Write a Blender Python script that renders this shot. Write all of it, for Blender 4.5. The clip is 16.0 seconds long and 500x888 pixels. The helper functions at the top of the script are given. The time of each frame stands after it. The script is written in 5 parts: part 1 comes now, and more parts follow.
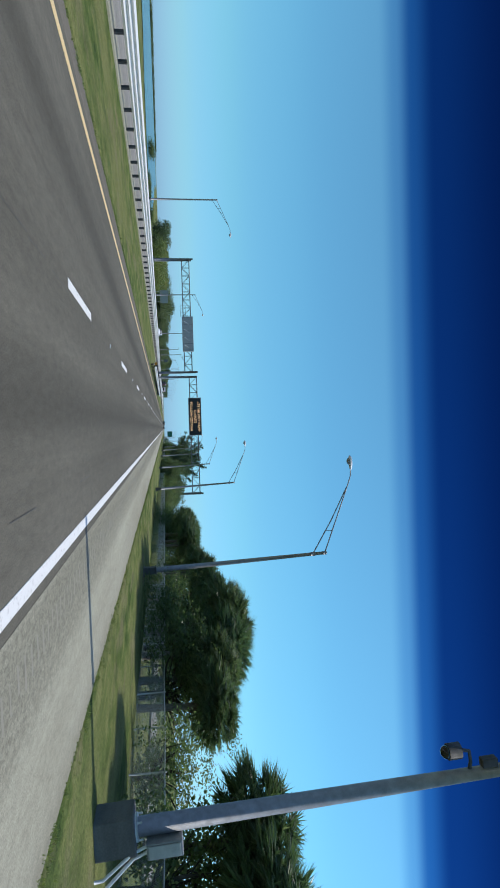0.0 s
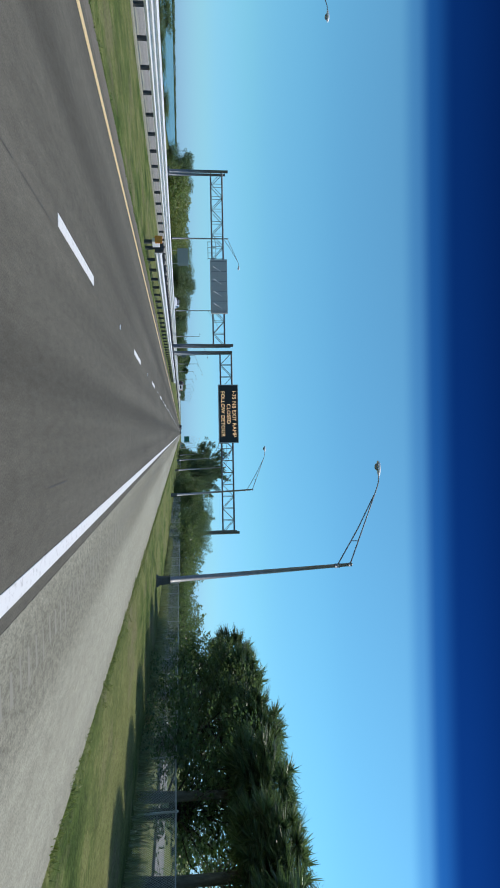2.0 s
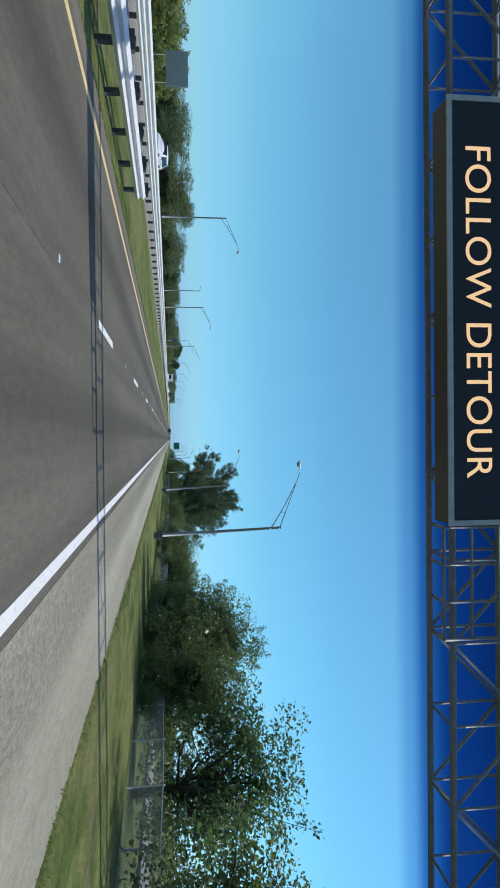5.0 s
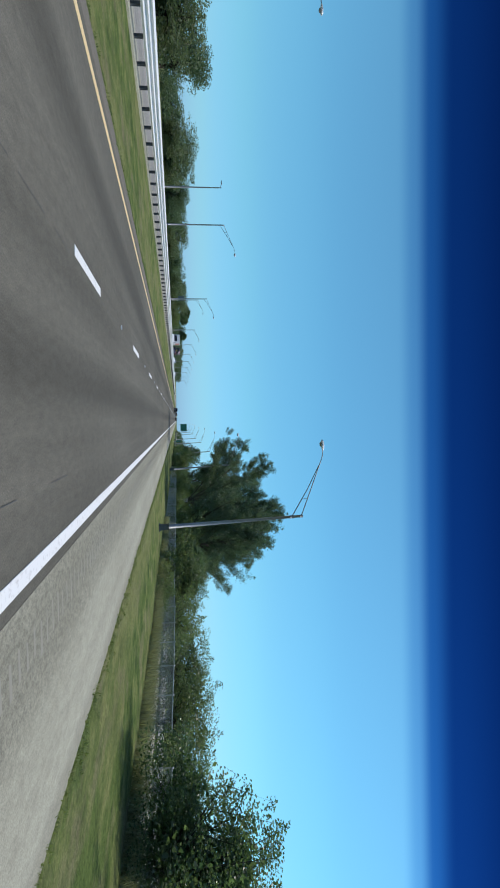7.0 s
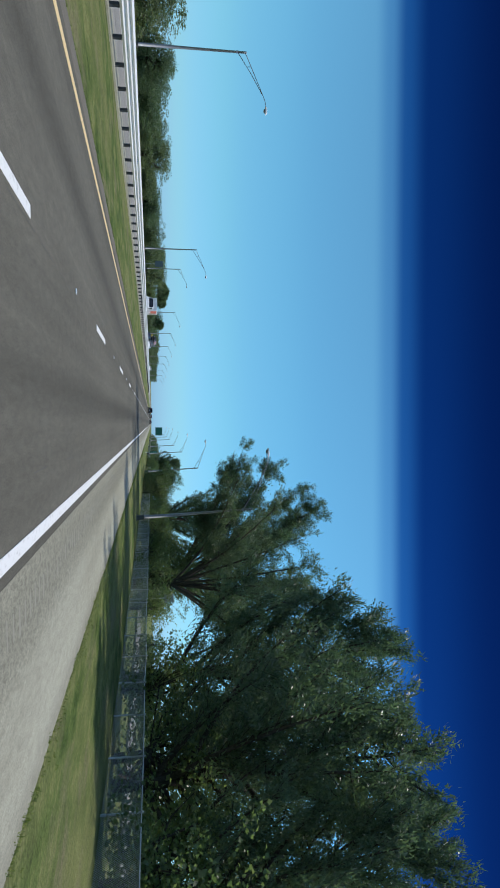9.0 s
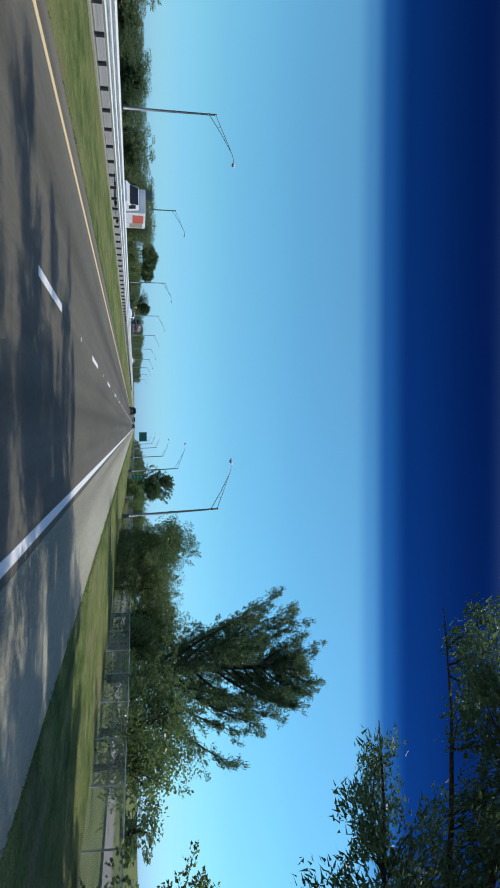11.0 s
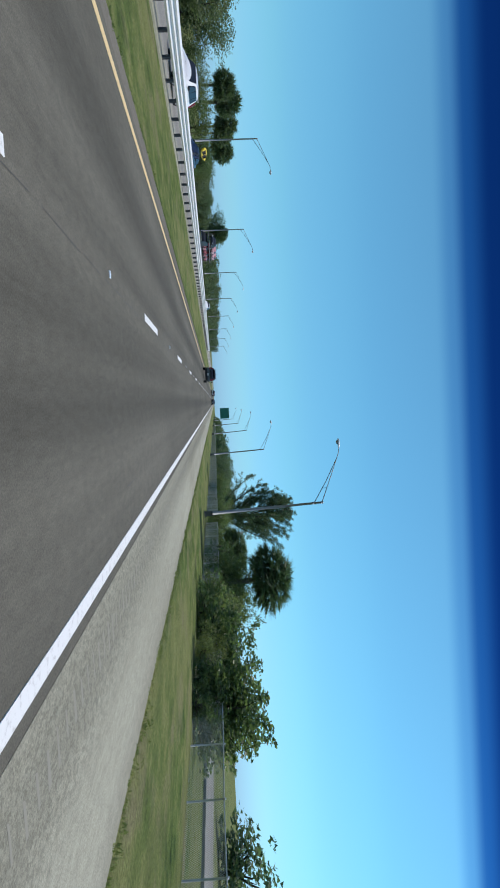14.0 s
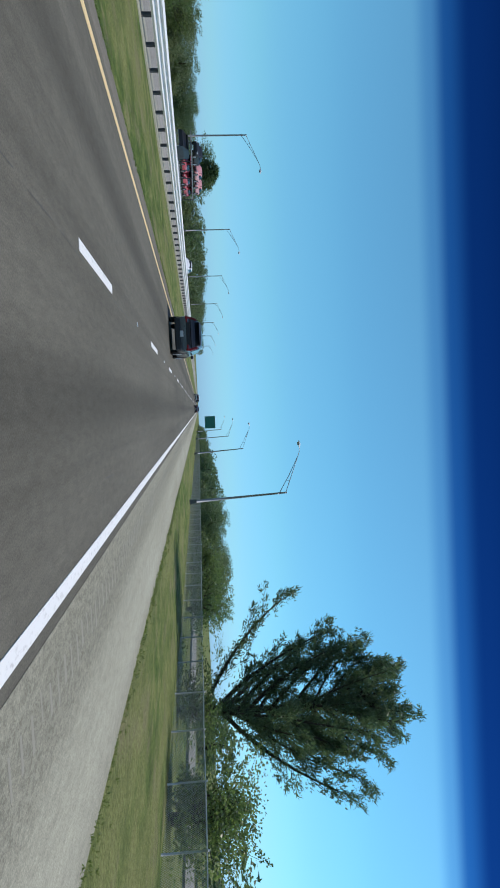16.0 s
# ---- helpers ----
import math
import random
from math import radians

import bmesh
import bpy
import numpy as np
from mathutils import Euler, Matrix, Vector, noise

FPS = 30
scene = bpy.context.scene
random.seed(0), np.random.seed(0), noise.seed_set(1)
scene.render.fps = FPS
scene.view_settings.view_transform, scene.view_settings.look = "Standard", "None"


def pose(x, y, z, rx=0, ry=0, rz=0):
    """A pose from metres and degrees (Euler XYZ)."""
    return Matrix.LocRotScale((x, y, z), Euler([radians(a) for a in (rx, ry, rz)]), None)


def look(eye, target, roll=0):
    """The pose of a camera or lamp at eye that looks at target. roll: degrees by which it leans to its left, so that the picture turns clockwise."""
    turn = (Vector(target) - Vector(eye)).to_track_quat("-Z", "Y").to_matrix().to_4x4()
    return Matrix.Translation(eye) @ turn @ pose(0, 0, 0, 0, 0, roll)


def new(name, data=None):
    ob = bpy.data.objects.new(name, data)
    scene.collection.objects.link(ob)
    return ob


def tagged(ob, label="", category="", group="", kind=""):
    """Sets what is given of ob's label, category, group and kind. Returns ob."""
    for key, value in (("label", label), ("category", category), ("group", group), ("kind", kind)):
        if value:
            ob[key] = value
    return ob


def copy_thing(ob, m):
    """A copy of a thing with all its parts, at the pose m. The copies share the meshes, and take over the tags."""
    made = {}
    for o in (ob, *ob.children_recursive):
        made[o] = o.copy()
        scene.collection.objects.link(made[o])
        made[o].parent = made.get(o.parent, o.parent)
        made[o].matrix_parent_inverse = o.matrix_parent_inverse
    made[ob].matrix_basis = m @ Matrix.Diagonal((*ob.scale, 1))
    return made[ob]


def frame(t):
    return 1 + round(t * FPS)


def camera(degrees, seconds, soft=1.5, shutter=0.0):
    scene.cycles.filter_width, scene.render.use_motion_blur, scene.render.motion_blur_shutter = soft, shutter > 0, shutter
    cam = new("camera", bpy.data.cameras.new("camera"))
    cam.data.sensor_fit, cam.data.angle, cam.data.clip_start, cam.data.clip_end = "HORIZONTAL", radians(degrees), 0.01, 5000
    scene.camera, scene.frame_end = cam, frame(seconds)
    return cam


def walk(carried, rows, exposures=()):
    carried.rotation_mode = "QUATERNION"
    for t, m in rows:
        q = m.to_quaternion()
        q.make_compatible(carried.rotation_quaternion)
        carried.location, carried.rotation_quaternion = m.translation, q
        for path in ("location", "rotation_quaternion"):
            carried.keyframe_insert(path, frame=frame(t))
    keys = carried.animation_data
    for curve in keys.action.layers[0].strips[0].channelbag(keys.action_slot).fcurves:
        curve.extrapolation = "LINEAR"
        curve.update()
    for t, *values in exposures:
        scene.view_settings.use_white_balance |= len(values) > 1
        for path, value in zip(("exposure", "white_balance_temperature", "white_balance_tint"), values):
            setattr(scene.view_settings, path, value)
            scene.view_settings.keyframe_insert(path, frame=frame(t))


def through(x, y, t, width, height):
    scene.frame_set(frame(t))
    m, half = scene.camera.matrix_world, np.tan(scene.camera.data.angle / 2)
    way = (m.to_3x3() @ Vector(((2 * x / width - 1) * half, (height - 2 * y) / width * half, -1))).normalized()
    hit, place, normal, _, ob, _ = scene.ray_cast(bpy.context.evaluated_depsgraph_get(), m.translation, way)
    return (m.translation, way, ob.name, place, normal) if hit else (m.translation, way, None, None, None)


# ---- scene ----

# ---- camera ----
# seconds, eye, yaw to the left, pitch up, roll: a phone held on its side behind a windscreen
PATH = [
    (0, (2.17, 0.00, 1.335), -1.58, 7.28, 88.16),
    (0.5, (2.32, 13.18, 1.335), -1.42, 6.47, 88.35),
    (1, (2.40, 25.73, 1.335), -1.19, 6.37, 89.25),
    (1.5, (2.43, 38.62, 1.335), -0.29, 6.88, 89.02),
    (2, (2.42, 51.12, 1.335), -1.04, 5.89, 88.95),
    (2.5, (2.47, 64.36, 1.335), -1.94, 8.37, 90.86),
    (3, (2.32, 77.66, 1.335), -1.03, 6.09, 90.01),
    (5.5, (2.21, 144.11, 1.335), -0.62, 7.08, 89.23),
    (6, (2.27, 156.79, 1.335), -1.95, 7.53, 89.86),
    (6.5, (2.29, 170.10, 1.335), -0.79, 6.25, 88.48),
    (7, (2.32, 183.64, 1.335), -2.17, 6.24, 88.95),
    (7.5, (2.34, 196.95, 1.335), -1.43, 6.64, 89.42),
    (8, (2.39, 210.11, 1.335), -2.93, 7.93, 90.20),
    (10.5, (2.27, 278.73, 1.335), 0.08, 9.26, 88.50),
    (11, (2.23, 292.79, 1.335), -1.50, 9.83, 89.61),
    (11.5, (2.24, 305.82, 1.335), -1.28, 9.36, 89.30),
    (12, (2.19, 319.24, 1.335), 1.64, 7.54, 88.66),
    (12.5, (2.07, 333.28, 1.335), 1.58, 6.23, 88.85),
    (13, (1.92, 346.66, 1.335), -0.13, 6.27, 89.04),
    (13.5, (1.80, 360.44, 1.335), -0.92, 3.74, 87.98),
    (14, (1.80, 374.14, 1.335), -3.80, 2.85, 86.87),
    (14.5, (1.84, 387.76, 1.335), -1.69, 3.95, 86.16),
    (15, (1.86, 401.40, 1.335), -4.67, 4.98, 88.63),
    (15.5, (1.92, 414.86, 1.335), -3.06, 5.99, 88.63),
    (16, (2.04, 428.55, 1.335), -3.19, 4.27, 87.21),
]


def ahead(eye, yaw, pitch):
    a, b = radians(yaw), radians(pitch)
    return (eye[0] - math.sin(a) * math.cos(b), eye[1] + math.cos(a) * math.cos(b), eye[2] + math.sin(b))


cam = camera(41.25, 16.0, soft=1.8)
walk(cam, [(t, look(eye, ahead(eye, yaw, pitch), roll)) for t, eye, yaw, pitch, roll in PATH])

# ---- light ----
SUN_UP, SUN_AHEAD = radians(58), radians(5)
world = bpy.data.worlds.new("world")
scene.world = world
world.use_nodes = True
wn, wl = world.node_tree.nodes, world.node_tree.links
wn.clear()
w_out = wn.new("ShaderNodeOutputWorld")
w_bg = wn.new("ShaderNodeBackground")
w_sky = wn.new("ShaderNodeTexSky")
w_sky.sky_type = "NISHITA"
w_sky.sun_disc = False
w_sky.sun_elevation = SUN_UP
w_sky.sun_rotation = radians(90) - SUN_AHEAD
w_sky.air_density = 1.0
w_sky.dust_density = 0.3
w_sky.ozone_density = 2.0
w_bg.inputs["Strength"].default_value = 0.22
# the sky is brighter on the sun's side and pales to cyan at the horizon
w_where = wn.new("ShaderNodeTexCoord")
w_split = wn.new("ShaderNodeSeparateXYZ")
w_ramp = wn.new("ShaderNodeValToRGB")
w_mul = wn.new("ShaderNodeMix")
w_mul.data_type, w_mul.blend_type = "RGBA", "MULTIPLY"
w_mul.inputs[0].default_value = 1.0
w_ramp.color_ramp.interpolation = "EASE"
# windscreen tint added to the sky: dark blue band, bright again above the view
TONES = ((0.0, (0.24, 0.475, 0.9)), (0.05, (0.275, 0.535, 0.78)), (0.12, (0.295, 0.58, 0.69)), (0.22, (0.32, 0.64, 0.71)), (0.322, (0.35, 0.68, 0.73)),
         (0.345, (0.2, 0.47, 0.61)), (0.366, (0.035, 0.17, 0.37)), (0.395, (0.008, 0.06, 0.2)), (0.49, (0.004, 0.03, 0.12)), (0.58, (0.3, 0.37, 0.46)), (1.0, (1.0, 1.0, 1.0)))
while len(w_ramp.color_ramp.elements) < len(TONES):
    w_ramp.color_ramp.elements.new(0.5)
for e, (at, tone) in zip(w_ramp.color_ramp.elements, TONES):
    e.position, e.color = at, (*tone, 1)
# narrowed sideways so the tint band runs straight across the camera's view
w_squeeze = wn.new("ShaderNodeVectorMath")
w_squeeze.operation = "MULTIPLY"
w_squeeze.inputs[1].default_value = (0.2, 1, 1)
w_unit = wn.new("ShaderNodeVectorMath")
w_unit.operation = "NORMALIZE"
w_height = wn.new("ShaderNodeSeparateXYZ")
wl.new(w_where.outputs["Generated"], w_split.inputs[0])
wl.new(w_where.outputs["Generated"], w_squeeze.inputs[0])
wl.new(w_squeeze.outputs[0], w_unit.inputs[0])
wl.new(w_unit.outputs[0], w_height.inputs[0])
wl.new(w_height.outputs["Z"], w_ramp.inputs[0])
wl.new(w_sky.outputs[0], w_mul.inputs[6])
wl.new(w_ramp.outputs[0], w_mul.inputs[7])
w_side = wn.new("ShaderNodeMapRange")
for k, val in zip((1, 2, 3, 4), (-0.6, 0.6, 0.182, 0.228)):
    w_side.inputs[k].default_value = val
wl.new(w_split.outputs["X"], w_side.inputs[0])
wl.new(w_side.outputs[0], w_bg.inputs["Strength"])
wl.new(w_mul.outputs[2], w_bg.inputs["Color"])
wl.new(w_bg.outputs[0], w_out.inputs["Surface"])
sun = new("sun", bpy.data.lights.new("sun", "SUN"))
sun.data.energy = 3.0
sun.data.angle = radians(0.53)
sun.data.color = (1.0, 0.95, 0.87)
sun.matrix_world = look((60 * math.cos(SUN_UP) * math.cos(SUN_AHEAD), 60 * math.cos(SUN_UP) * math.sin(SUN_AHEAD), 60 * math.sin(SUN_UP)), (0, 0, 0))
scene.view_settings.exposure = 0.0


# ---- materials ----
def material(name, base, rough=0.6, metal=0.0, spec=0.5):
    m = bpy.data.materials.new(name)
    m.use_nodes = True
    b = m.node_tree.nodes["Principled BSDF"]
    b.inputs["Base Color"].default_value = (*base, 1)
    b.inputs["Roughness"].default_value = rough
    b.inputs["Metallic"].default_value = metal
    b.inputs["Specular IOR Level"].default_value = spec
    return m


def node(m, kind, **inputs):
    n = m.node_tree.nodes.new(kind)
    for key, value in inputs.items():
        n.inputs[key].default_value = value
    return n


def join(m, a, b):
    m.node_tree.links.new(a, b)


def bsdf(m):
    return m.node_tree.nodes["Principled BSDF"]


def ramp(m, fac, stops):
    n = m.node_tree.nodes.new("ShaderNodeValToRGB")
    el = n.color_ramp.elements
    while len(el) < len(stops):
        el.new(0.5)
    for e, (at, col) in zip(el, stops):
        e.position = at
        e.color = (*col, 1)
    join(m, fac, n.inputs[0])
    return n.outputs[0]


def mix(m, fac, a, b, blend="MIX"):
    n = m.node_tree.nodes.new("ShaderNodeMix")
    n.data_type = "RGBA"
    n.blend_type = blend
    for socket, value in ((n.inputs[0], fac), (n.inputs[6], a), (n.inputs[7], b)):
        if isinstance(value, (int, float)):
            socket.default_value = value
        elif isinstance(value, tuple):
            socket.default_value = (*value, 1)
        else:
            join(m, value, socket)
    return n.outputs[2]


def where(m, scale=(1, 1, 1)):
    c = m.node_tree.nodes.new("ShaderNodeTexCoord")
    p = m.node_tree.nodes.new("ShaderNodeMapping")
    p.inputs["Scale"].default_value = scale
    join(m, c.outputs["Object"], p.inputs["Vector"])
    return p.outputs[0]


def cloud(m, vector, scale, detail=4.0, rough=0.55):
    n = node(m, "ShaderNodeTexNoise", Scale=scale, Detail=detail, Roughness=rough)
    join(m, vector, n.inputs["Vector"])
    return n.outputs[0]


def relief(m, height, strength, distance=0.02):
    n = node(m, "ShaderNodeBump", Strength=strength, Distance=distance)
    join(m, height, n.inputs["Height"])
    join(m, n.outputs[0], bsdf(m).inputs["Normal"])


def asphalt(name, dark, light, streak, tracks=(), coarse=None):
    """Worn asphalt: aggregate grain, long streaks along the road, tyre tracks at the given x."""
    m = material(name, dark, 0.92, spec=0.15)
    long_way = cloud(m, where(m, (1.6, 0.02, 1)), 1.0, 6)
    patch = cloud(m, where(m, (0.5, 0.12, 1)), 0.7, 3)
    grain = cloud(m, where(m), 55.0, 2, 0.7)
    col = ramp(m, patch, [(0.3, dark), (0.75, light)])
    col = mix(m, streak, col, ramp(m, long_way, [(0.3, tuple(v * 0.55 for v in dark)), (0.62, light)]))
    if tracks:
        sep = m.node_tree.nodes.new("ShaderNodeSeparateXYZ")
        join(m, where(m), sep.inputs[0])
        for x, width, amount in tracks:
            a = m.node_tree.nodes.new("ShaderNodeMath")
            a.operation = "SUBTRACT"
            a.inputs[1].default_value = x
            join(m, sep.outputs[0], a.inputs[0])
            b = m.node_tree.nodes.new("ShaderNodeMath")
            b.operation = "ABSOLUTE"
            join(m, a.outputs[0], b.inputs[0])
            c = m.node_tree.nodes.new("ShaderNodeMapRange")
            c.interpolation_type = "SMOOTHSTEP"
            for k, val in zip((1, 2, 3, 4), (0.0, width, amount, 0.0)):
                c.inputs[k].default_value = val
            join(m, b.outputs[0], c.inputs[0])
            col = mix(m, c.outputs[0], col, tuple(v * 0.6 for v in dark))
    if coarse:
        # broken, pitted surface in a lane of the given middle and half width
        sep2 = m.node_tree.nodes.new("ShaderNodeSeparateXYZ")
        join(m, where(m), sep2.inputs[0])
        off = m.node_tree.nodes.new("ShaderNodeMath")
        off.operation = "SUBTRACT"
        off.inputs[1].default_value = coarse[0]
        join(m, sep2.outputs[0], off.inputs[0])
        far = m.node_tree.nodes.new("ShaderNodeMath")
        far.operation = "ABSOLUTE"
        join(m, off.outputs[0], far.inputs[0])
        lane = m.node_tree.nodes.new("ShaderNodeMapRange")
        lane.interpolation_type = "SMOOTHSTEP"
        for k, val in zip((1, 2, 3, 4), (coarse[1] * 0.4, coarse[1], 1.0, 0.12)):
            lane.inputs[k].default_value = val
        join(m, far.outputs[0], lane.inputs[0])
        pits = cloud(m, where(m, (1, 0.5, 1)), 17.0, 4, 0.8)
        spots = ramp(m, pits, [(0.44, (1, 1, 1)), (0.54, (0, 0, 0))])
        amount = mix(m, 1.0, spots, lane.outputs[0], "MULTIPLY")
        amount = mix(m, 1.0, amount, (0.55, 0.55, 0.55), "MULTIPLY")
        col = mix(m, amount, col, tuple(v * 0.5 for v in dark))
    clots = cloud(m, where(m, (1, 0.25, 1)), 11.0, 4, 0.75)
    col = mix(m, 0.25, col, ramp(m, clots, [(0.32, (0.22, 0.22, 0.22)), (0.68, (0.78, 0.78, 0.78))]), "OVERLAY")
    col = mix(m, 0.5, col, ramp(m, grain, [(0.3, (0.25, 0.25, 0.25)), (0.7, (0.75, 0.75, 0.75))]), "OVERLAY")
    join(m, col, bsdf(m).inputs["Base Color"])
    relief(m, grain, 0.35, 0.01)
    return m


M_ROAD = asphalt("road_asphalt", (0.106, 0.098, 0.076), (0.168, 0.157, 0.124), 0.35,
                 ((1.85, 0.7, 0.55), (-1.85, 0.75, 0.6)))
M_SHOULDER = asphalt("shoulder_asphalt", (0.3, 0.285, 0.212), (0.42, 0.408, 0.315), 0.25,
                     ((4.35, 0.8, 0.42), (6.45, 0.35, 0.3)), (4.35, 0.85))
M_FAR_ROAD = asphalt("far_road_asphalt", (0.24, 0.23, 0.2), (0.33, 0.315, 0.28), 0.3)
M_INNER = asphalt("inner_shoulder_asphalt", (0.14, 0.125, 0.1), (0.21, 0.19, 0.15), 0.3)
M_WATER = material("lake_water", (0.02, 0.04, 0.05), 0.16)
relief(M_WATER, cloud(M_WATER, where(M_WATER), 0.6, 4, 0.6), 0.9, 0.3)
M_GROOVE_SHADE = material("groove_shade", (0.275, 0.26, 0.205), 0.9)


def paint(name, base, worn):
    m = material(name, base, 0.6)
    chips = cloud(m, where(m, (1, 0.6, 1)), 14.0, 5, 0.7)
    join(m, ramp(m, chips, [(0.33, worn), (0.46, base)]), bsdf(m).inputs["Base Color"])
    return m


M_WHITE_LINE = paint("white_line_paint", (0.82, 0.81, 0.77), (0.6, 0.58, 0.54))
M_YELLOW_LINE = paint("yellow_line_paint", (0.8, 0.6, 0.29), (0.52, 0.4, 0.22))
M_CRACK = material("tar_seam", (0.075, 0.072, 0.065), 0.8)


def grass_ground():
    m = material("grass_ground", (0.09, 0.1, 0.03), 0.95, spec=0.1)
    big = cloud(m, where(m, (0.35, 0.07, 1)), 1.0, 4)
    mid = cloud(m, where(m, (1, 0.45, 1)), 1.3, 5, 0.65)
    fine = cloud(m, where(m), 15.0, 4, 0.8)
    col = ramp(m, mid, [(0.36, (0.046, 0.08, 0.018)), (0.5, (0.1, 0.142, 0.036)), (0.64, (0.195, 0.212, 0.074))])
    col = mix(m, ramp(m, big, [(0.42, (0, 0, 0)), (0.62, (0.7, 0.7, 0.7))]), col, (0.205, 0.21, 0.08))
    bare = cloud(m, where(m, (0.8, 0.3, 1)), 0.9, 5, 0.65)
    col = mix(m, ramp(m, bare, [(0.52, (0, 0, 0)), (0.66, (0.65, 0.65, 0.65))]), col, (0.21, 0.185, 0.105))
    col = mix(m, 0.55, col, ramp(m, fine, [(0.35, (0.15, 0.15, 0.15)), (0.65, (0.85, 0.85, 0.85))]), "OVERLAY")
    join(m, col, bsdf(m).inputs["Base Color"])
    relief(m, fine, 0.8, 0.06)
    return m


M_GRASS = grass_ground()


def foliage(name, dark, light, warm, through=0.35):
    """Leaves that vary from one to the next, and let some light through."""
    m = material(name, dark, 0.36, spec=0.65)
    g = m.node_tree.nodes.new("ShaderNodeNewGeometry")
    o = m.node_tree.nodes.new("ShaderNodeObjectInfo")
    col = ramp(m, g.outputs["Random Per Island"], [(0.0, dark), (0.6, light), (0.94, light), (1.0, warm)])
    tone = ramp(m, o.outputs["Random"], [(0.0, (0.8, 0.9, 0.85)), (1.0, (1.15, 1.05, 0.95))])
    col = mix(m, 1.0, col, tone, "MULTIPLY")
    join(m, col, bsdf(m).inputs["Base Color"])
    t = m.node_tree.nodes.new("ShaderNodeBsdfTranslucent")
    join(m, mix(m, 1.0, col, (1.05, 1.25, 0.75), "MULTIPLY"), t.inputs["Color"])
    s = node(m, "ShaderNodeMixShader", Fac=through)
    join(m, bsdf(m).outputs[0], s.inputs[1])
    join(m, t.outputs[0], s.inputs[2])
    join(m, s.outputs[0], m.node_tree.nodes["Material Output"].inputs["Surface"])
    return m


M_LEAF = foliage("broad_leaves", (0.07, 0.106, 0.06), (0.15, 0.19, 0.1), (0.22, 0.24, 0.14), 0.58)
M_LEAF_FAR = foliage("far_leaves", (0.085, 0.125, 0.08), (0.15, 0.195, 0.12), (0.19, 0.225, 0.14), 0.5)
M_LEAF_LIGHT = foliage("light_leaves", (0.09, 0.128, 0.062), (0.185, 0.225, 0.11), (0.26, 0.27, 0.15), 0.6)
M_NEEDLE = foliage("needle_sprays", (0.065, 0.098, 0.068), (0.135, 0.18, 0.125), (0.2, 0.215, 0.14), 0.55)
bsdf(M_LEAF_FAR).inputs["Roughness"].default_value = 0.6
M_PALM = foliage("palm_fronds", (0.065, 0.1, 0.06), (0.135, 0.185, 0.105), (0.23, 0.25, 0.16), 0.5)
M_LEAF_PALE = foliage("pale_leaves", (0.16, 0.2, 0.08), (0.27, 0.31, 0.14), (0.36, 0.36, 0.18), 0.5)
M_DRY = foliage("dry_weeds", (0.24, 0.22, 0.14), (0.36, 0.335, 0.22), (0.45, 0.42, 0.3), 0.45)
M_BLADE = foliage("grass_blades", (0.13, 0.165, 0.055), (0.2, 0.225, 0.085), (0.33, 0.31, 0.16), 0.55)


def bark(name, dark, light):
    m = material(name, dark, 0.9, spec=0.2)
    n = cloud(m, where(m, (4, 4, 0.8)), 3.0, 5, 0.65)
    join(m, ramp(m, n, [(0.3, dark), (0.7, light)]), bsdf(m).inputs["Base Color"])
    relief(m, n, 0.7, 0.05)
    return m


M_BARK = bark("bark", (0.03, 0.026, 0.021), (0.1, 0.085, 0.07))
M_PALM_BARK = bark("palm_bark", (0.09, 0.08, 0.065), (0.2, 0.18, 0.15))


def metal(name, base, rough, dirt=0.5, metallic=0.85):
    m = material(name, base, rough, metallic)
    n = cloud(m, where(m), 6.0, 5, 0.6)
    join(m, mix(m, dirt, base, ramp(m, n, [(0.25, tuple(v * 0.45 for v in base)), (0.7, base)])), bsdf(m).inputs["Base Color"])
    join(m, ramp(m, n, [(0.3, (rough + 0.2,) * 3), (0.7, (rough,) * 3)]), bsdf(m).inputs["Roughness"])
    return m


M_GALV = metal("galvanised_steel", (0.76, 0.77, 0.78), 0.42, 0.15, 0.12)
M_WIRE = metal("dull_wire", (0.5, 0.5, 0.48), 0.6, 0.3, 0.2)
M_FENCE = metal("fence_pipe", (0.6, 0.61, 0.61), 0.5, 0.3, 0.3)
M_ALU = metal("weathered_aluminium", (0.33, 0.34, 0.35), 0.5, 0.5, 0.6)
M_POST = metal("dark_steel_post", (0.1, 0.1, 0.1), 0.7, 0.6, 0.3)
M_GANTRY = metal("gantry_steel", (0.2, 0.215, 0.23), 0.5, 0.4, 0.5)
M_LENS = material("lamp_lens", (0.75, 0.77, 0.78), 0.25)
M_LENS_GREY = material("smoky_lamp_lens", (0.22, 0.24, 0.25), 0.2)
M_SIGN_BLACK = material("sign_black", (0.012, 0.013, 0.014), 0.45)
M_SIGN_BACK = metal("sign_back", (0.46, 0.47, 0.46), 0.55, 0.4, 0.3)
M_SIGN_GREEN = material("sign_green", (0.015, 0.16, 0.11), 0.45)
M_SIGN_WHITE = material("sign_white", (0.78, 0.78, 0.76), 0.5)
M_SIGN_YELLOW = material("sign_yellow", (0.78, 0.56, 0.04), 0.5)
M_ORANGE = material("marker_orange", (0.75, 0.28, 0.03), 0.5)
M_AMBER = material("amber_lamps", (0.9, 0.35, 0.05), 0.5)
bsdf(M_AMBER).inputs["Emission Color"].default_value = (1.0, 0.68, 0.42, 1)
bsdf(M_AMBER).inputs["Emission Strength"].default_value = 0.75


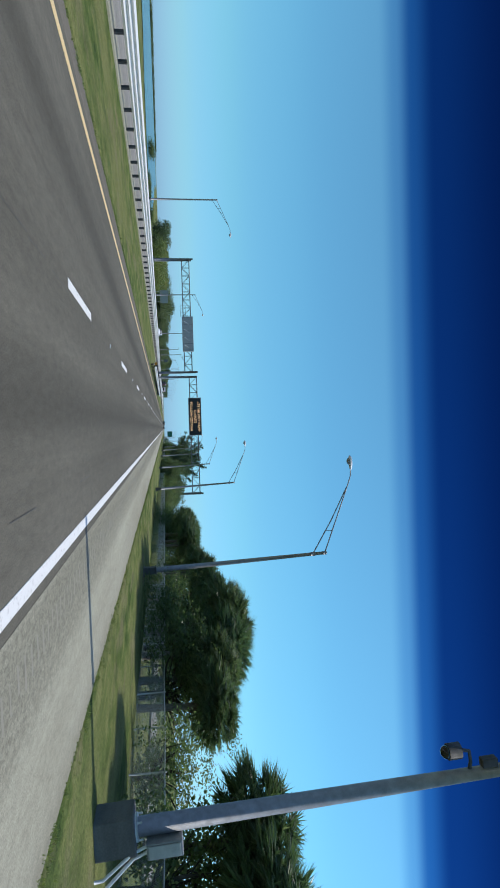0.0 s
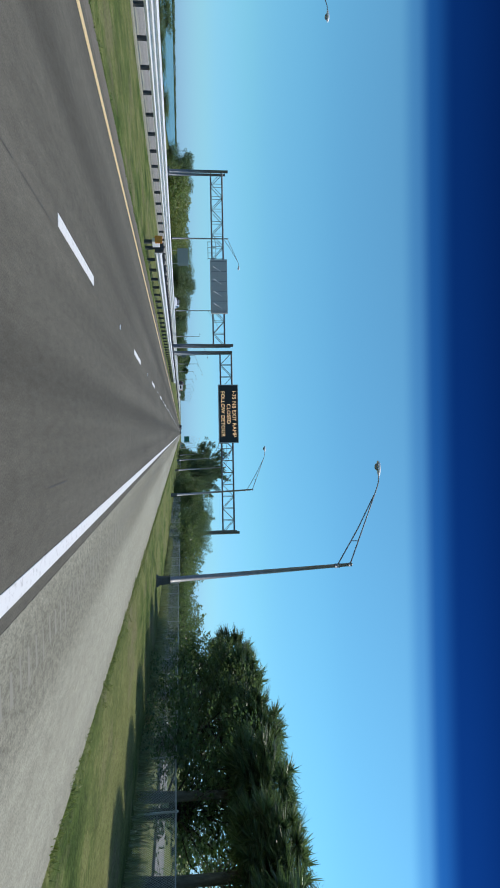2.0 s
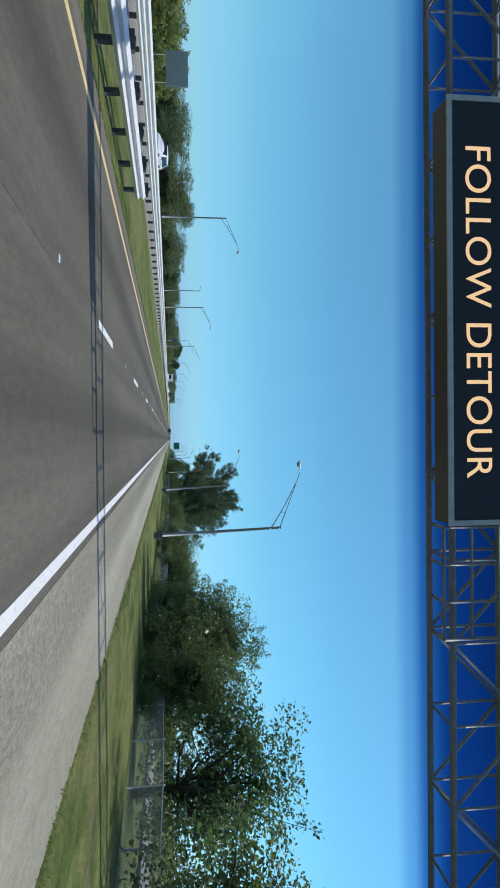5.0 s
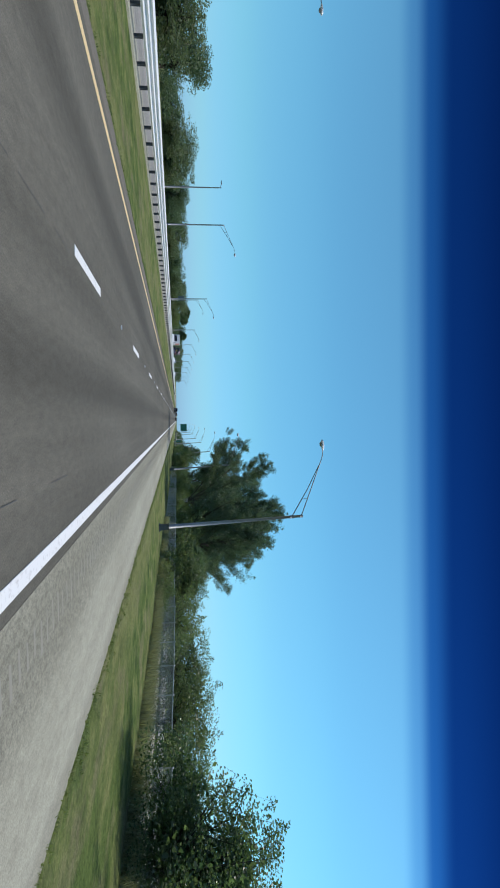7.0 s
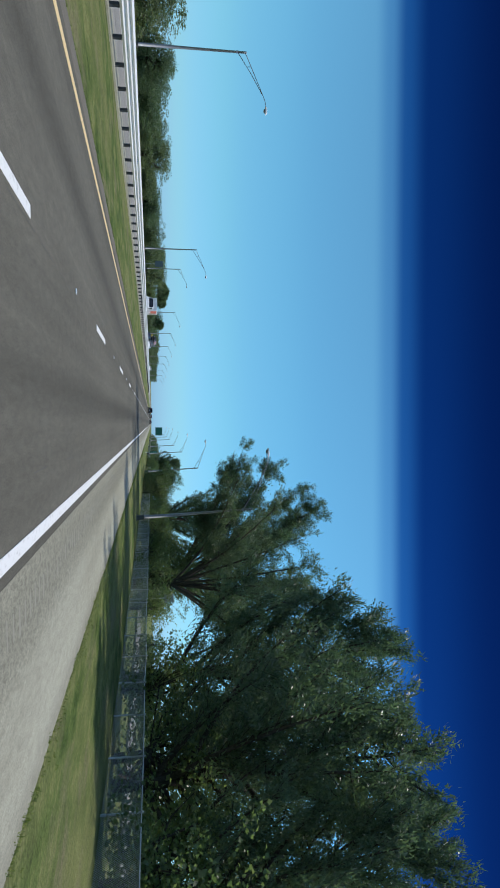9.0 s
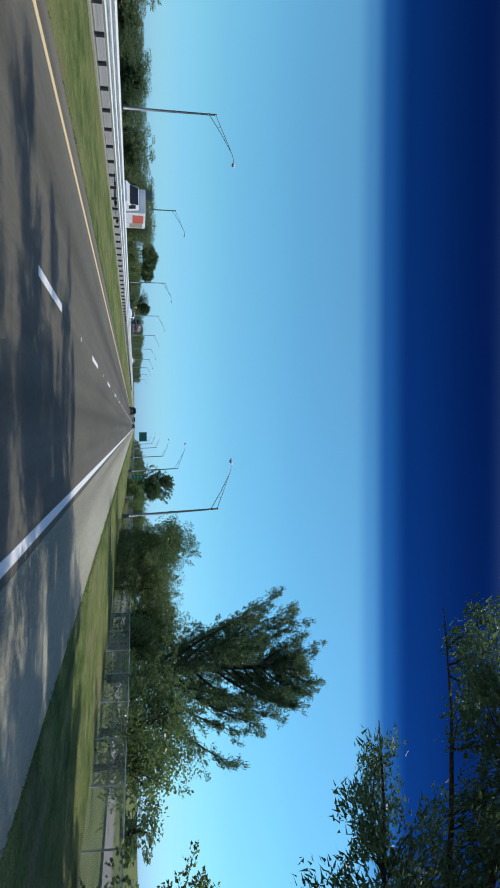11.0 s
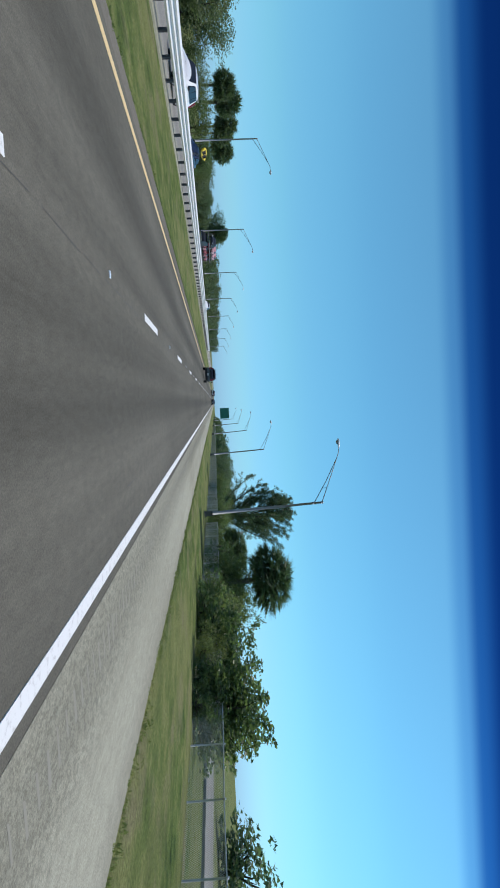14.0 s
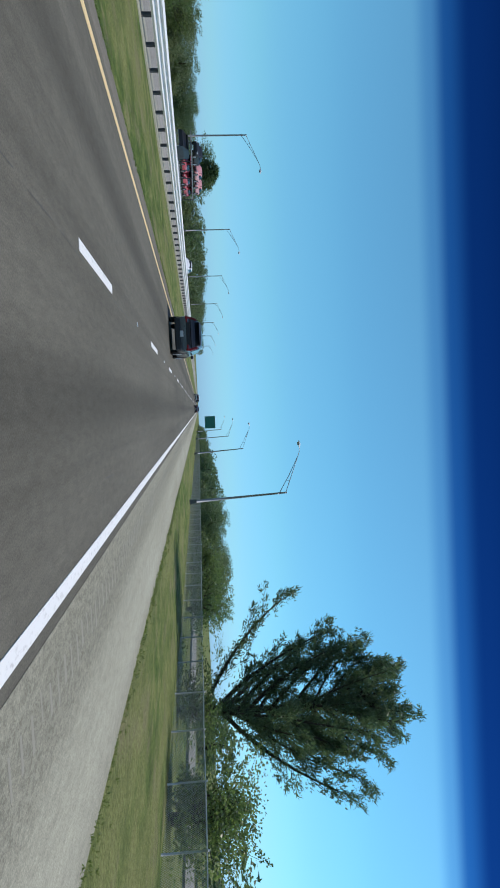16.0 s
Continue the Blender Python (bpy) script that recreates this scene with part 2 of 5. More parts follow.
def concrete(name, dark, light):
    m = material(name, dark, 0.9, spec=0.25)
    big = cloud(m, where(m, (0.6, 0.6, 2.2)), 1.1, 5, 0.6)
    fine = cloud(m, where(m), 30.0, 3)
    col = ramp(m, big, [(0.3, dark), (0.7, light)])
    col = mix(m, 0.3, col, ramp(m, fine, [(0.3, (0.3, 0.3, 0.3)), (0.7, (0.7, 0.7, 0.7))]), "OVERLAY")
    join(m, col, bsdf(m).inputs["Base Color"])
    relief(m, fine, 0.3, 0.01)
    return m


M_SIGN_DIM = material("faded_legend", (0.25, 0.38, 0.33), 0.5)
M_BASE = concrete("pedestal_metal", (0.1, 0.1, 0.1), (0.18, 0.18, 0.175))
M_DIRT = concrete("packed_dirt", (0.25, 0.225, 0.165), (0.36, 0.325, 0.25))


def car_paint(name, base, metallic=0.5):
    m = material(name, base, 0.3, metallic)
    bsdf(m).inputs["Coat Weight"].default_value = 0.5
    n = cloud(m, where(m), 3.0, 4)
    join(m, ramp(m, n, [(0.3, (0.24,) * 3), (0.7, (0.38,) * 3)]), bsdf(m).inputs["Roughness"])
    return m


M_CAR_GREY = car_paint("grey_car_paint", (0.1, 0.108, 0.118), 0.6)
M_CAR_WHITE = car_paint("white_car_paint", (0.78, 0.78, 0.77), 0.0)
M_CAR_DARK = car_paint("dark_car_paint", (0.03, 0.032, 0.036), 0.3)
M_CAR_NAVY = car_paint("navy_car_paint", (0.022, 0.034, 0.07), 0.4)
M_CAR_BLUE = car_paint("blue_car_paint", (0.05, 0.09, 0.2), 0.4)
M_CAR_RED = car_paint("red_car_paint", (0.5, 0.045, 0.06), 0.0)
M_CAR_PINK = car_paint("faded_red_car_paint", (0.62, 0.27, 0.26), 0.0)
M_GLASS = material("dark_car_glass", (0.012, 0.014, 0.017), 0.06)
M_TYRE = material("tyre_rubber", (0.016, 0.016, 0.016), 0.8)
M_RIM = metal("wheel_alloy", (0.6, 0.6, 0.62), 0.3, 0.2, 0.9)
M_TRIM = material("black_plastic", (0.02, 0.02, 0.021), 0.6)
M_TAIL = material("tail_lamp_red", (0.22, 0.008, 0.012), 0.15)
M_LAMP_CLEAR = material("lamp_clear", (0.7, 0.7, 0.7), 0.15)
M_CHROME = material("chrome", (0.7, 0.7, 0.7), 0.15, 1.0)
M_PLATE = material("plate", (0.6, 0.62, 0.6), 0.5)


# ---- building tools ----
def link(name, me, mat, parent=None, label=""):
    ob = new(name, me)
    me.materials.append(mat)
    if parent is not None:
        ob.parent = parent
    return tagged(ob, label) if label else ob


def part(name, bm, mat, parent=None, label="", smooth=False):
    """One mesh object from a bmesh, under a thing or a part."""
    me = bpy.data.meshes.new(name)
    bm.normal_update()
    bm.to_mesh(me)
    bm.free()
    if smooth:
        me.polygons.foreach_set("use_smooth", [True] * len(me.polygons))
    return link(name, me, mat, parent, label)


def thing(name, place, label, category, group="", turn=0.0):
    ob = new(name)
    ob.matrix_basis = pose(*place, 0, 0, turn)
    return tagged(ob, label, category, group)


def from_arrays(name, verts, faces, mat, parent=None, label=""):
    me = bpy.data.meshes.new(name)
    verts, faces = np.asarray(verts, np.float32), np.asarray(faces, np.int32)
    k = faces.shape[1]
    me.vertices.add(len(verts))
    me.vertices.foreach_set("co", verts.ravel())
    me.loops.add(faces.size)
    me.loops.foreach_set("vertex_index", faces.ravel())
    me.polygons.add(len(faces))
    me.polygons.foreach_set("loop_start", np.arange(0, faces.size, k, dtype=np.int32))
    me.update(calc_edges=True)
    return link(name, me, mat, parent, label)


def box(bm, c, s, m=None, bevel=0.0):
    r = bmesh.ops.create_cube(bm, size=1)
    vs = r["verts"]
    for v in vs:
        v.co = Vector((v.co.x * s[0], v.co.y * s[1], v.co.z * s[2]))
    if bevel:
        es = list({e for v in vs for e in v.link_edges})
        got = bmesh.ops.bevel(bm, geom=es, offset=bevel, segments=2, affect="EDGES", profile=0.6)
        vs = list({v for v in got["verts"]} | {v for v in vs if v.is_valid})
    t = Matrix.Translation(c) @ (m or Matrix())
    for v in vs:
        v.co = t @ v.co
    return vs


def tube(bm, points, radii, seg=8, cap=True):
    """A round tube along points, with a radius at each."""
    rings = []
    for i, p in enumerate(points):
        p = Vector(p)
        a = Vector(points[max(i - 1, 0)])
        b = Vector(points[min(i + 1, len(points) - 1)])
        d = (b - a).normalized()
        side = d.cross(Vector((0, 0, 1)))
        side = side.normalized() if side.length > 1e-3 else Vector((1, 0, 0))
        up = side.cross(d)
        rings.append([bm.verts.new(p + float(radii[i]) * (math.cos(2 * math.pi * k / seg) * side + math.sin(2 * math.pi * k / seg) * up)) for k in range(seg)])
    for r0, r1 in zip(rings, rings[1:]):
        for k in range(seg):
            f = bm.faces.new((r0[k], r0[(k + 1) % seg], r1[(k + 1) % seg], r1[k]))
            f.smooth = True
    if cap:
        bm.faces.new(rings[0])
        bm.faces.new(rings[-1][::-1])


def slab(bm, x0, x1, y0, y1, z0, z1):
    return box(bm, ((x0 + x1) / 2, (y0 + y1) / 2, (z0 + z1) / 2), (x1 - x0, y1 - y0, z1 - z0))


# ---- ground and roads ----
ROAD_0, ROAD_1 = -60.0, 1500.0


def ground_height(x, y):
    if -4.5 < x < 6.6:
        return -0.12
    if -28.9 < x < -11.9 or (-36.8 < x < -28 and y > 465 + (-29 - x) * 4.4):
        return -0.45 if x < -12.2 else -0.2
    n = noise.noise(Vector((x * 0.15, y * 0.05, 0))) * 0.07 + noise.noise(Vector((x * 0.9, y * 0.5, 4))) * 0.025
    if x < -12:
        return -0.32 + n
    if x > 12:
        n -= 0.05 * min(x - 12, 8)
    return -0.03 + n


def build_ground():
    xs = [-3000, -1200, -500, -250, -140, -90, -65, -50, -44, -40, -37.4, -34, -32.5, -29.2, -28.8, -20, -13, -12.0, -11.6]
    xs += [-11.1 + 0.5 * i for i in range(14)] + [-4.4, 0, 4, 6.5, 6.7] + [7.2 + 0.5 * i for i in range(12)]
    xs += [13.5, 15, 17, 20, 25, 32, 45, 70, 120, 250, 600, 1500, 3000]
    ys = [-1500, -600, -250, -120] + [-60 + 2.5 * i for i in range(276)] + [640, 700, 800, 950, 1200, 1600, 2200, 3000, 4200]
    verts = [(x, y, ground_height(x, y)) for y in ys for x in xs]
    w = len(xs)
    faces = [(j * w + i, j * w + i + 1, (j + 1) * w + i + 1, (j + 1) * w + i) for j in range(len(ys) - 1) for i in range(w - 1)]
    ob = from_arrays("ground", verts, faces, M_GRASS)
    ob.data.polygons.foreach_set("use_smooth", [True] * len(ob.data.polygons))
    tagged(ob, "mown green and straw-brown roadside grass", "ground", kind="structure")


build_ground()


def strip(name, x0, x1, mat, label, category, top=0.0, y0=ROAD_0, y1=ROAD_1, deep=0.2):
    bm = bmesh.new()
    slab(bm, x0, x1, y0, y1, top - deep, top)
    return tagged(part(name, bm, mat), label, category, kind="structure")


road = strip("road", -4.0, 3.87, M_ROAD, "two-lane dark grey worn asphalt carriageway with tyre tracks", "road")
strip("road_shoulder", 3.87, 6.5, M_SHOULDER, "light grey-tan paved hard shoulder beside the carriageway", "shoulder", 0.003)
strip("inner_shoulder", -4.45, -4.0, M_INNER, "narrow brownish paved strip beside the grass median", "shoulder", 0.002)
bm = bmesh.new()  # the oncoming carriageway lies a little lower and widens far ahead
FAR_Z = -0.3
edge = ((-29.0, ROAD_0), (-29.0, 465), (-36.9, 500), (-36.9, ROAD_1))
rows = [[bm.verts.new((x, y, z)) for x in (x0, -12.6) for z in (FAR_Z - 0.3, FAR_Z)] for x0, y in edge]
for a, b in zip(rows, rows[1:]):
    for i, j in ((0, 1), (1, 3), (3, 2), (2, 0)):
        bm.faces.new((a[i], a[j], b[j], b[i]))
for end in (rows[0], rows[-1]):
    bm.faces.new((end[0], end[1], end[3], end[2]))
bmesh.ops.recalc_face_normals(bm, faces=bm.faces)
tagged(part("opposite_road", bm, M_FAR_ROAD), "grey asphalt carriageway for oncoming traffic", "road", kind="structure")
strip("guardrail_strip", -12.58, -11.05, M_SHOULDER, "pale grey paved strip under the guardrail", "pavement", 0.025)
bm = bmesh.new()  # a lake beyond the oncoming carriageway
shore = np.array(((-2600, 460), (-900, 240), (-300, 165), (-140, 138), (-75, 118), (-54, 117), (-47, 126), (-45.8, 142), (-47, 160), (-56, 186), (-85, 262), (-200, 560), (-420, 1200), (-1000, 2300), (-2600, 3600)), float)
along = np.r_[0, np.cumsum(np.hypot(*np.diff(shore, axis=0).T))]
way = np.interp(np.linspace(0, 14, 141), range(15), along)
rim = np.c_[np.interp(way, along, shore[:, 0]), np.interp(way, along, shore[:, 1])]
sway = np.clip(0.09 * (-46 - rim[:, 0]), 0, 40) * (np.sin(np.arange(141) * 0.9) + 0.6 * np.sin(np.arange(141) * 2.3 + 1))
bm.faces.new([bm.verts.new((x - 0.4 * d, y + d, -0.2)) for (x, y), d in zip(rim, sway)])
bmesh.ops.recalc_face_normals(bm, faces=bm.faces)
tagged(part("water", bm, M_WATER), "calm blue-grey lake beyond the oncoming carriageway", "water", kind="structure")
strip("frontage_road", 23, 30, M_FAR_ROAD, "grey side road behind the fence and trees", "road", -0.28)

DASH_0, CYCLE = -2.16, 12.192


def build_markings():
    bm = bmesh.new()
    slab(bm, 3.58, 3.74, ROAD_0, ROAD_1, 0.0, 0.007)
    tagged(part("edge_line", bm, M_WHITE_LINE), "solid white painted edge line on the carriageway", "road marking", kind="structure")
    bm = bmesh.new()
    slab(bm, -3.75, -3.58, ROAD_0, ROAD_1, 0.0, 0.006)
    tagged(part("median_line", bm, M_YELLOW_LINE), "solid yellow painted line along the median side", "road marking", kind="structure")
    bm = bmesh.new()
    slab(bm, -0.075, 0.075, 0, 3.05, 0.0, 0.006)
    first = part("lane_dash", bm, M_WHITE_LINE, road)
    first.location.y = DASH_0 - CYCLE
    for k in range(0, 62):
        ob = new("lane_dash", first.data)
        ob.parent = road
        ob.location.y = DASH_0 + CYCLE * k
    bm = bmesh.new()
    box(bm, (0, 0, 0.009), (0.1, 0.1, 0.018), bevel=0.006)
    stud = part("road_stud", bm, M_LENS, road, "small raised reflective marker")
    stud.location.y = DASH_0 + 7.6
    for k in range(1, 55):
        ob = new("road_stud", stud.data)
        ob.parent = road
        ob.location.y = DASH_0 + 7.6 + CYCLE * k
    # rumble grooves in the shoulder: flat strips, their shade put into the darker colour
    verts, faces = [], []
    rng = random.Random(3)
    y = -10.0
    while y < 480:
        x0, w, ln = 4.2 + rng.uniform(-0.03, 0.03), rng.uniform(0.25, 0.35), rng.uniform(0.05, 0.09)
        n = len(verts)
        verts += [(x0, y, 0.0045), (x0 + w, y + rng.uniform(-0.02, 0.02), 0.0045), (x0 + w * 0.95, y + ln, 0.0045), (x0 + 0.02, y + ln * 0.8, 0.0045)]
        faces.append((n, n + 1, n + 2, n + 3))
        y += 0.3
    tagged(from_arrays("rumble_strip", verts, faces, M_GROOVE_SHADE), "flat strips coloured as the shaded grooves of a rumble strip in the shoulder", "rumble strip", kind="stuff")
    # tar seam between the lanes and short cracks
    rng = random.Random(5)
    bm = bmesh.new()
    for x, step in ((0.14, 1.7), (2.95, 1.5)):
        y = -20.0
        while y < 560:
            length = rng.uniform(0.5, 1.0) * step
            a = x + rng.uniform(-0.02, 0.02)
            b = x + rng.uniform(-0.02, 0.02)
            q = [bm.verts.new(p) for p in ((a - 0.005, y, 0.004), (a + 0.005, y, 0.004), (b + 0.005, y + length, 0.004), (b - 0.005, y + length, 0.004))]
            bm.faces.new(q)
            y += length + (rng.uniform(1, 9) if x > 1 else rng.uniform(0, 0.6))
    for k in range(7):
        y, x = rng.uniform(0, 520), rng.uniform(4.6, 6.2)
        for j in range(5):
            nx, ny = x + rng.uniform(-0.12, 0.12), y + rng.uniform(0.3, 0.9)
            q = [bm.verts.new(p) for p in ((x - 0.004, y, 0.008), (x + 0.004, y, 0.008), (nx + 0.004, ny, 0.008), (nx - 0.004, ny, 0.008))]
            bm.faces.new(q)
            x, y = nx, ny
    tagged(part("pavement_cracks", bm, M_CRACK), "thin dark tar seams and cracks in the pavement", "crack", kind="stuff")
    for x, name in ((-17.3, "opposite_line"), (-29.4, "opposite_line")):
        bm = bmesh.new()
        slab(bm, x - 0.08, x + 0.08, ROAD_0, ROAD_1, -0.03, -0.013)
        tagged(part(name, bm, M_WHITE_LINE), "white painted line on the opposite carriageway", "road marking", kind="structure")


build_markings()


# ---- guardrails ----
def rail_profile(ridges):
    """Cross-section of a beam with two or three ridges: sideways and up."""
    low = -0.08 * ridges
    prof = [(0.0, low)]
    for k in range(ridges):
        c = low + 0.08 + 0.16 * k
        prof += [(0.0, c - 0.077), (0.095, c + 0.004), (0.095, c + 0.012), (0.004, c + 0.074)]
    return prof + [(0.0, -low)]


def rail_mesh(length, side, ridges=3):
    bm = bmesh.new()
    prof = rail_profile(ridges)
    rows = []
    for y in (0, length):
        rows.append([bm.verts.new((side * x, y, z)) for x, z in prof] + [bm.verts.new((side * (x - 0.006), y, z)) for x, z in reversed(prof)])
    n = len(rows[0])
    for k in range(n):
        bm.faces.new((rows[0][k], rows[0][(k + 1) % n], rows[1][(k + 1) % n], rows[1][k]))
    for b in range(1, 3):
        box(bm, (side * 0.09, length - 0.08 * b, 0.075), (0.02, 0.03, 0.03))
    me = bpy.data.meshes.new("rail")
    bm.normal_update()
    bm.to_mesh(me)
    bm.free()
    me.materials.append(M_GALV)
    return me


def post_mesh():
    bm = bmesh.new()
    box(bm, (0, 0, 0.37), (0.11, 0.16, 1.02))
    box(bm, (0.13, 0, 0.68), (0.14, 0.15, 0.36), bevel=0.008)
    me = bpy.data.meshes.new("post")
    bm.normal_update()
    bm.to_mesh(me)
    bm.free()
    me.materials.append(M_POST)
    return me


POST = post_mesh()


def guardrail(x, y0, y1, label, both=False, ridges=3, step=1.905, base=-0.05, mid=0.67):
    top = thing("guardrail", (x, y0, base), label, "guardrail", "guardrails along the median")
    span = step * 2
    right = rail_mesh(span, 1, ridges)
    left = rail_mesh(span, -1, ridges) if both else None
    n = int((y1 - y0) / span)
    for k in range(n):
        ob = new("rail", right)
        ob.parent, ob.location = top, (0.2, k * span, mid)
        if both:
            ob = new("rail", left)
            ob.parent, ob.location = top, (-0.2, k * span, mid)
    for k in range(2 * n + 1):
        ob = new("post", POST)
        ob.parent, ob.location = top, (0, k * step, 0)
        if both:
            ob = new("post", POST)
            ob.parent, ob.location, ob.rotation_euler = top, (-0.001, k * step, 0.001), (0, 0, math.pi)
    return top


guardrail(-11.65, -20, 550, "long galvanised steel guardrail on dark posts beside the grass median")
guardrail(-5.35, 79.3, 152, "galvanised double guardrail with dark posts shielding the gantry column", both=True, ridges=2, base=-0.12, mid=0.62)


def end_terminal(y, turn):
    bm = bmesh.new()
    box(bm, (0, 0, 0.72), (0.3, 0.08, 0.3), bevel=0.02)
    ob = thing("rail_terminal", (-5.35, y, -0.15), "orange and yellow impact head at the guardrail end", "rail terminal")
    part("impact_head", bm, M_ORANGE, ob)
    bm = bmesh.new()
    box(bm, (0, 0.45 * turn, 0.6), (0.16, 0.8, 0.3), bevel=0.02)
    part("feeder_channel", bm, M_GALV, ob)
    bm = bmesh.new()
    box(bm, (0, 0.3 * turn, 0.24), (0.13, 0.15, 0.62))
    part("post", bm, M_POST, ob)


end_terminal(78.1, 1)


# ---- lamp posts ----
def lamp_post(reach=-1, height=10.0):
    top = new("street_lamp")
    bm = bmesh.new()
    for z0, z1, w0, w1 in ((-0.1, 0.05, 0.52, 0.52), (0.05, 0.6, 0.4, 0.34), (0.6, 0.66, 0.44, 0.44)):
        r = bmesh.ops.create_cone(bm, cap_ends=True, segments=4, radius1=w0 * 0.707, radius2=w1 * 0.707, depth=z1 - z0)
        for v in r["verts"]:
            v.co = Matrix.Translation((0, 0, (z0 + z1) / 2)) @ (Matrix.Rotation(radians(45), 4, "Z") @ v.co)
    part("base", bm, M_BASE, top, "dark square breakaway base")
    bm = bmesh.new()
    tube(bm, [(0, 0, 0.66), (0, 0, 4.0), (0, 0, height)], [0.15, 0.125, 0.09], 12)
    bmesh.ops.create_uvsphere(bm, u_segments=8, v_segments=5, radius=0.08, matrix=Matrix.Translation((0, 0, height)))
    part("pole", bm, M_ALU, top)
    s = reach
    for name, pts, r in (
        ("arm", [(0, 0, height - 0.06), (s * 2.1, 0, height + 0.85), (s * 3.9, 0, height + 1.62), (s * 4.2, 0, height + 1.72), (s * 4.55, 0, height + 1.74)], [0.036, 0.034, 0.032, 0.03, 0.028]),
        ("lower_arm", [(0, 0, height - 0.74), (s * 1.8, 0, height + 0.45), (s * 3.5, 0, height + 1.42)], [0.036, 0.034, 0.03]),
    ):
        bm = bmesh.new()
        tube(bm, pts, r, 8)
        part(name, bm, M_ALU, top)
    bm = bmesh.new()
    tube(bm, [(s * 1.2, 0, height + 0.44), (s * 1.22, 0, height + 0.03)], [0.022, 0.022], 6)
    part("strut", bm, M_ALU, top)
    for z0, z1, r in ((-0.86, -0.62, 0.115), (-0.14, 0.02, 0.105)):
        bm = bmesh.new()
        tube(bm, [(0, 0, height + z0), (0, 0, height + z1)], [r, r], 12)
        part("arm_clamp", bm, M_ALU, top)
    bm = bmesh.new()
    rows = []
    for u, w, lo, hi in ((0.0, 0.05, 0.03, 0.05), (0.15, 0.11, 0.05, 0.1), (0.4, 0.19, 0.06, 0.14), (0.66, 0.18, 0.05, 0.12), (0.8, 0.07, 0.02, 0.05)):
        rows.append([bm.verts.new((s * (4.48 + u), w * a, height + 1.74 + (hi if b > 0 else -lo) * abs(b))) for a, b in ((1, 0), (0.7, 0.7), (0, 1), (-0.7, 0.7), (-1, 0), (-0.8, -0.8), (0, -1), (0.8, -0.8))])
    for a, b in zip(rows, rows[1:]):
        for k in range(8):
            bm.faces.new((a[k], a[(k + 1) % 8], b[(k + 1) % 8], b[k]))
    bm.faces.new(rows[0])
    bm.faces.new(rows[-1][::-1])
    bmesh.ops.recalc_face_normals(bm, faces=bm.faces)
    head = part("lamp_head", bm, M_GALV, top, "cobra-head lamp housing", smooth=True)
    bm = bmesh.new()
    bmesh.ops.create_uvsphere(bm, u_segments=10, v_segments=6, radius=0.16, matrix=Matrix.Translation((s * 4.96, 0, height + 1.67)) @ Matrix.Diagonal((1.25, 1, 0.75, 1)))
    part("lens", bm, M_LENS_GREY, head, "smoky glass bowl lens", smooth=True)
    tagged(top, "tall grey street lamp with truss arm on a square base", "street lamp", "street lamps beside the shoulder")
    return top


RIGHT_LAMPS = [(9.8, 35.9), (9.85, 84.8), (9.95, 132.5), (9.75, 183.5), (9.7, 229.6), (10.5, 294.5), (11.5, 363.0), (11.15, 429.5), (11.5, 496.7), (11.0, 564), (11.0, 631), (11.0, 698)]
LEFT_LAMPS = [(-30.0, 28), (-30.0, 94.9), (-30.2, 163.5), (-30.0, 228.5), (-30.1, 295.7), (-29.6, 361), (-41.3, 428.3), (-36.7, 475), (-35.6, 522.5), (-35.6, 571), (-35.6, 620), (-35.6, 670), (-35.6, 722), (-35.6, 775), (-35.6, 830)]
lamp = lamp_post(-1)
LEAN = -2.7  # leans the poles a little over the road to fit the camera's view
lamp.matrix_basis = pose(*RIGHT_LAMPS[0], 0, 0, LEAN)
for x, y in RIGHT_LAMPS[1:]:
    copy_thing(lamp, pose(x, y, 0.0, 0, LEAN + 0.5 * math.sin(y)))
far_lamp = lamp_post(1, 10.0)
far_lamp.matrix_basis = pose(*LEFT_LAMPS[0], -0.25)
tagged(far_lamp, "slim grey street lamp standing beyond the oncoming carriageway", group="street lamps beyond the median")
for x, y in LEFT_LAMPS[1:]:
    copy_thing(far_lamp, pose(x, y, -0.25))
for x, y, turn in ((-30.5, 279, 175),):
    pole = thing("utility_pole", (x, y, -0.2), "plain slim grey pole with a short lamp at its top", "pole", "plain poles beyond the median", turn)
    bm = bmesh.new()
    tube(bm, [(0, 0, 0), (0, 0, 4), (0, 0, 8.4)], [0.12, 0.1, 0.07], 10)
    part("pole", bm, M_ALU, pole)
    bm = bmesh.new()
    tube(bm, [(0, 0, 8.25), (0.5, 0, 8.4)], [0.035, 0.03], 6)
    box(bm, (0.75, 0, 8.42), (0.55, 0.25, 0.12), bevel=0.03)
    part("lamp_head", bm, M_ALU, pole)


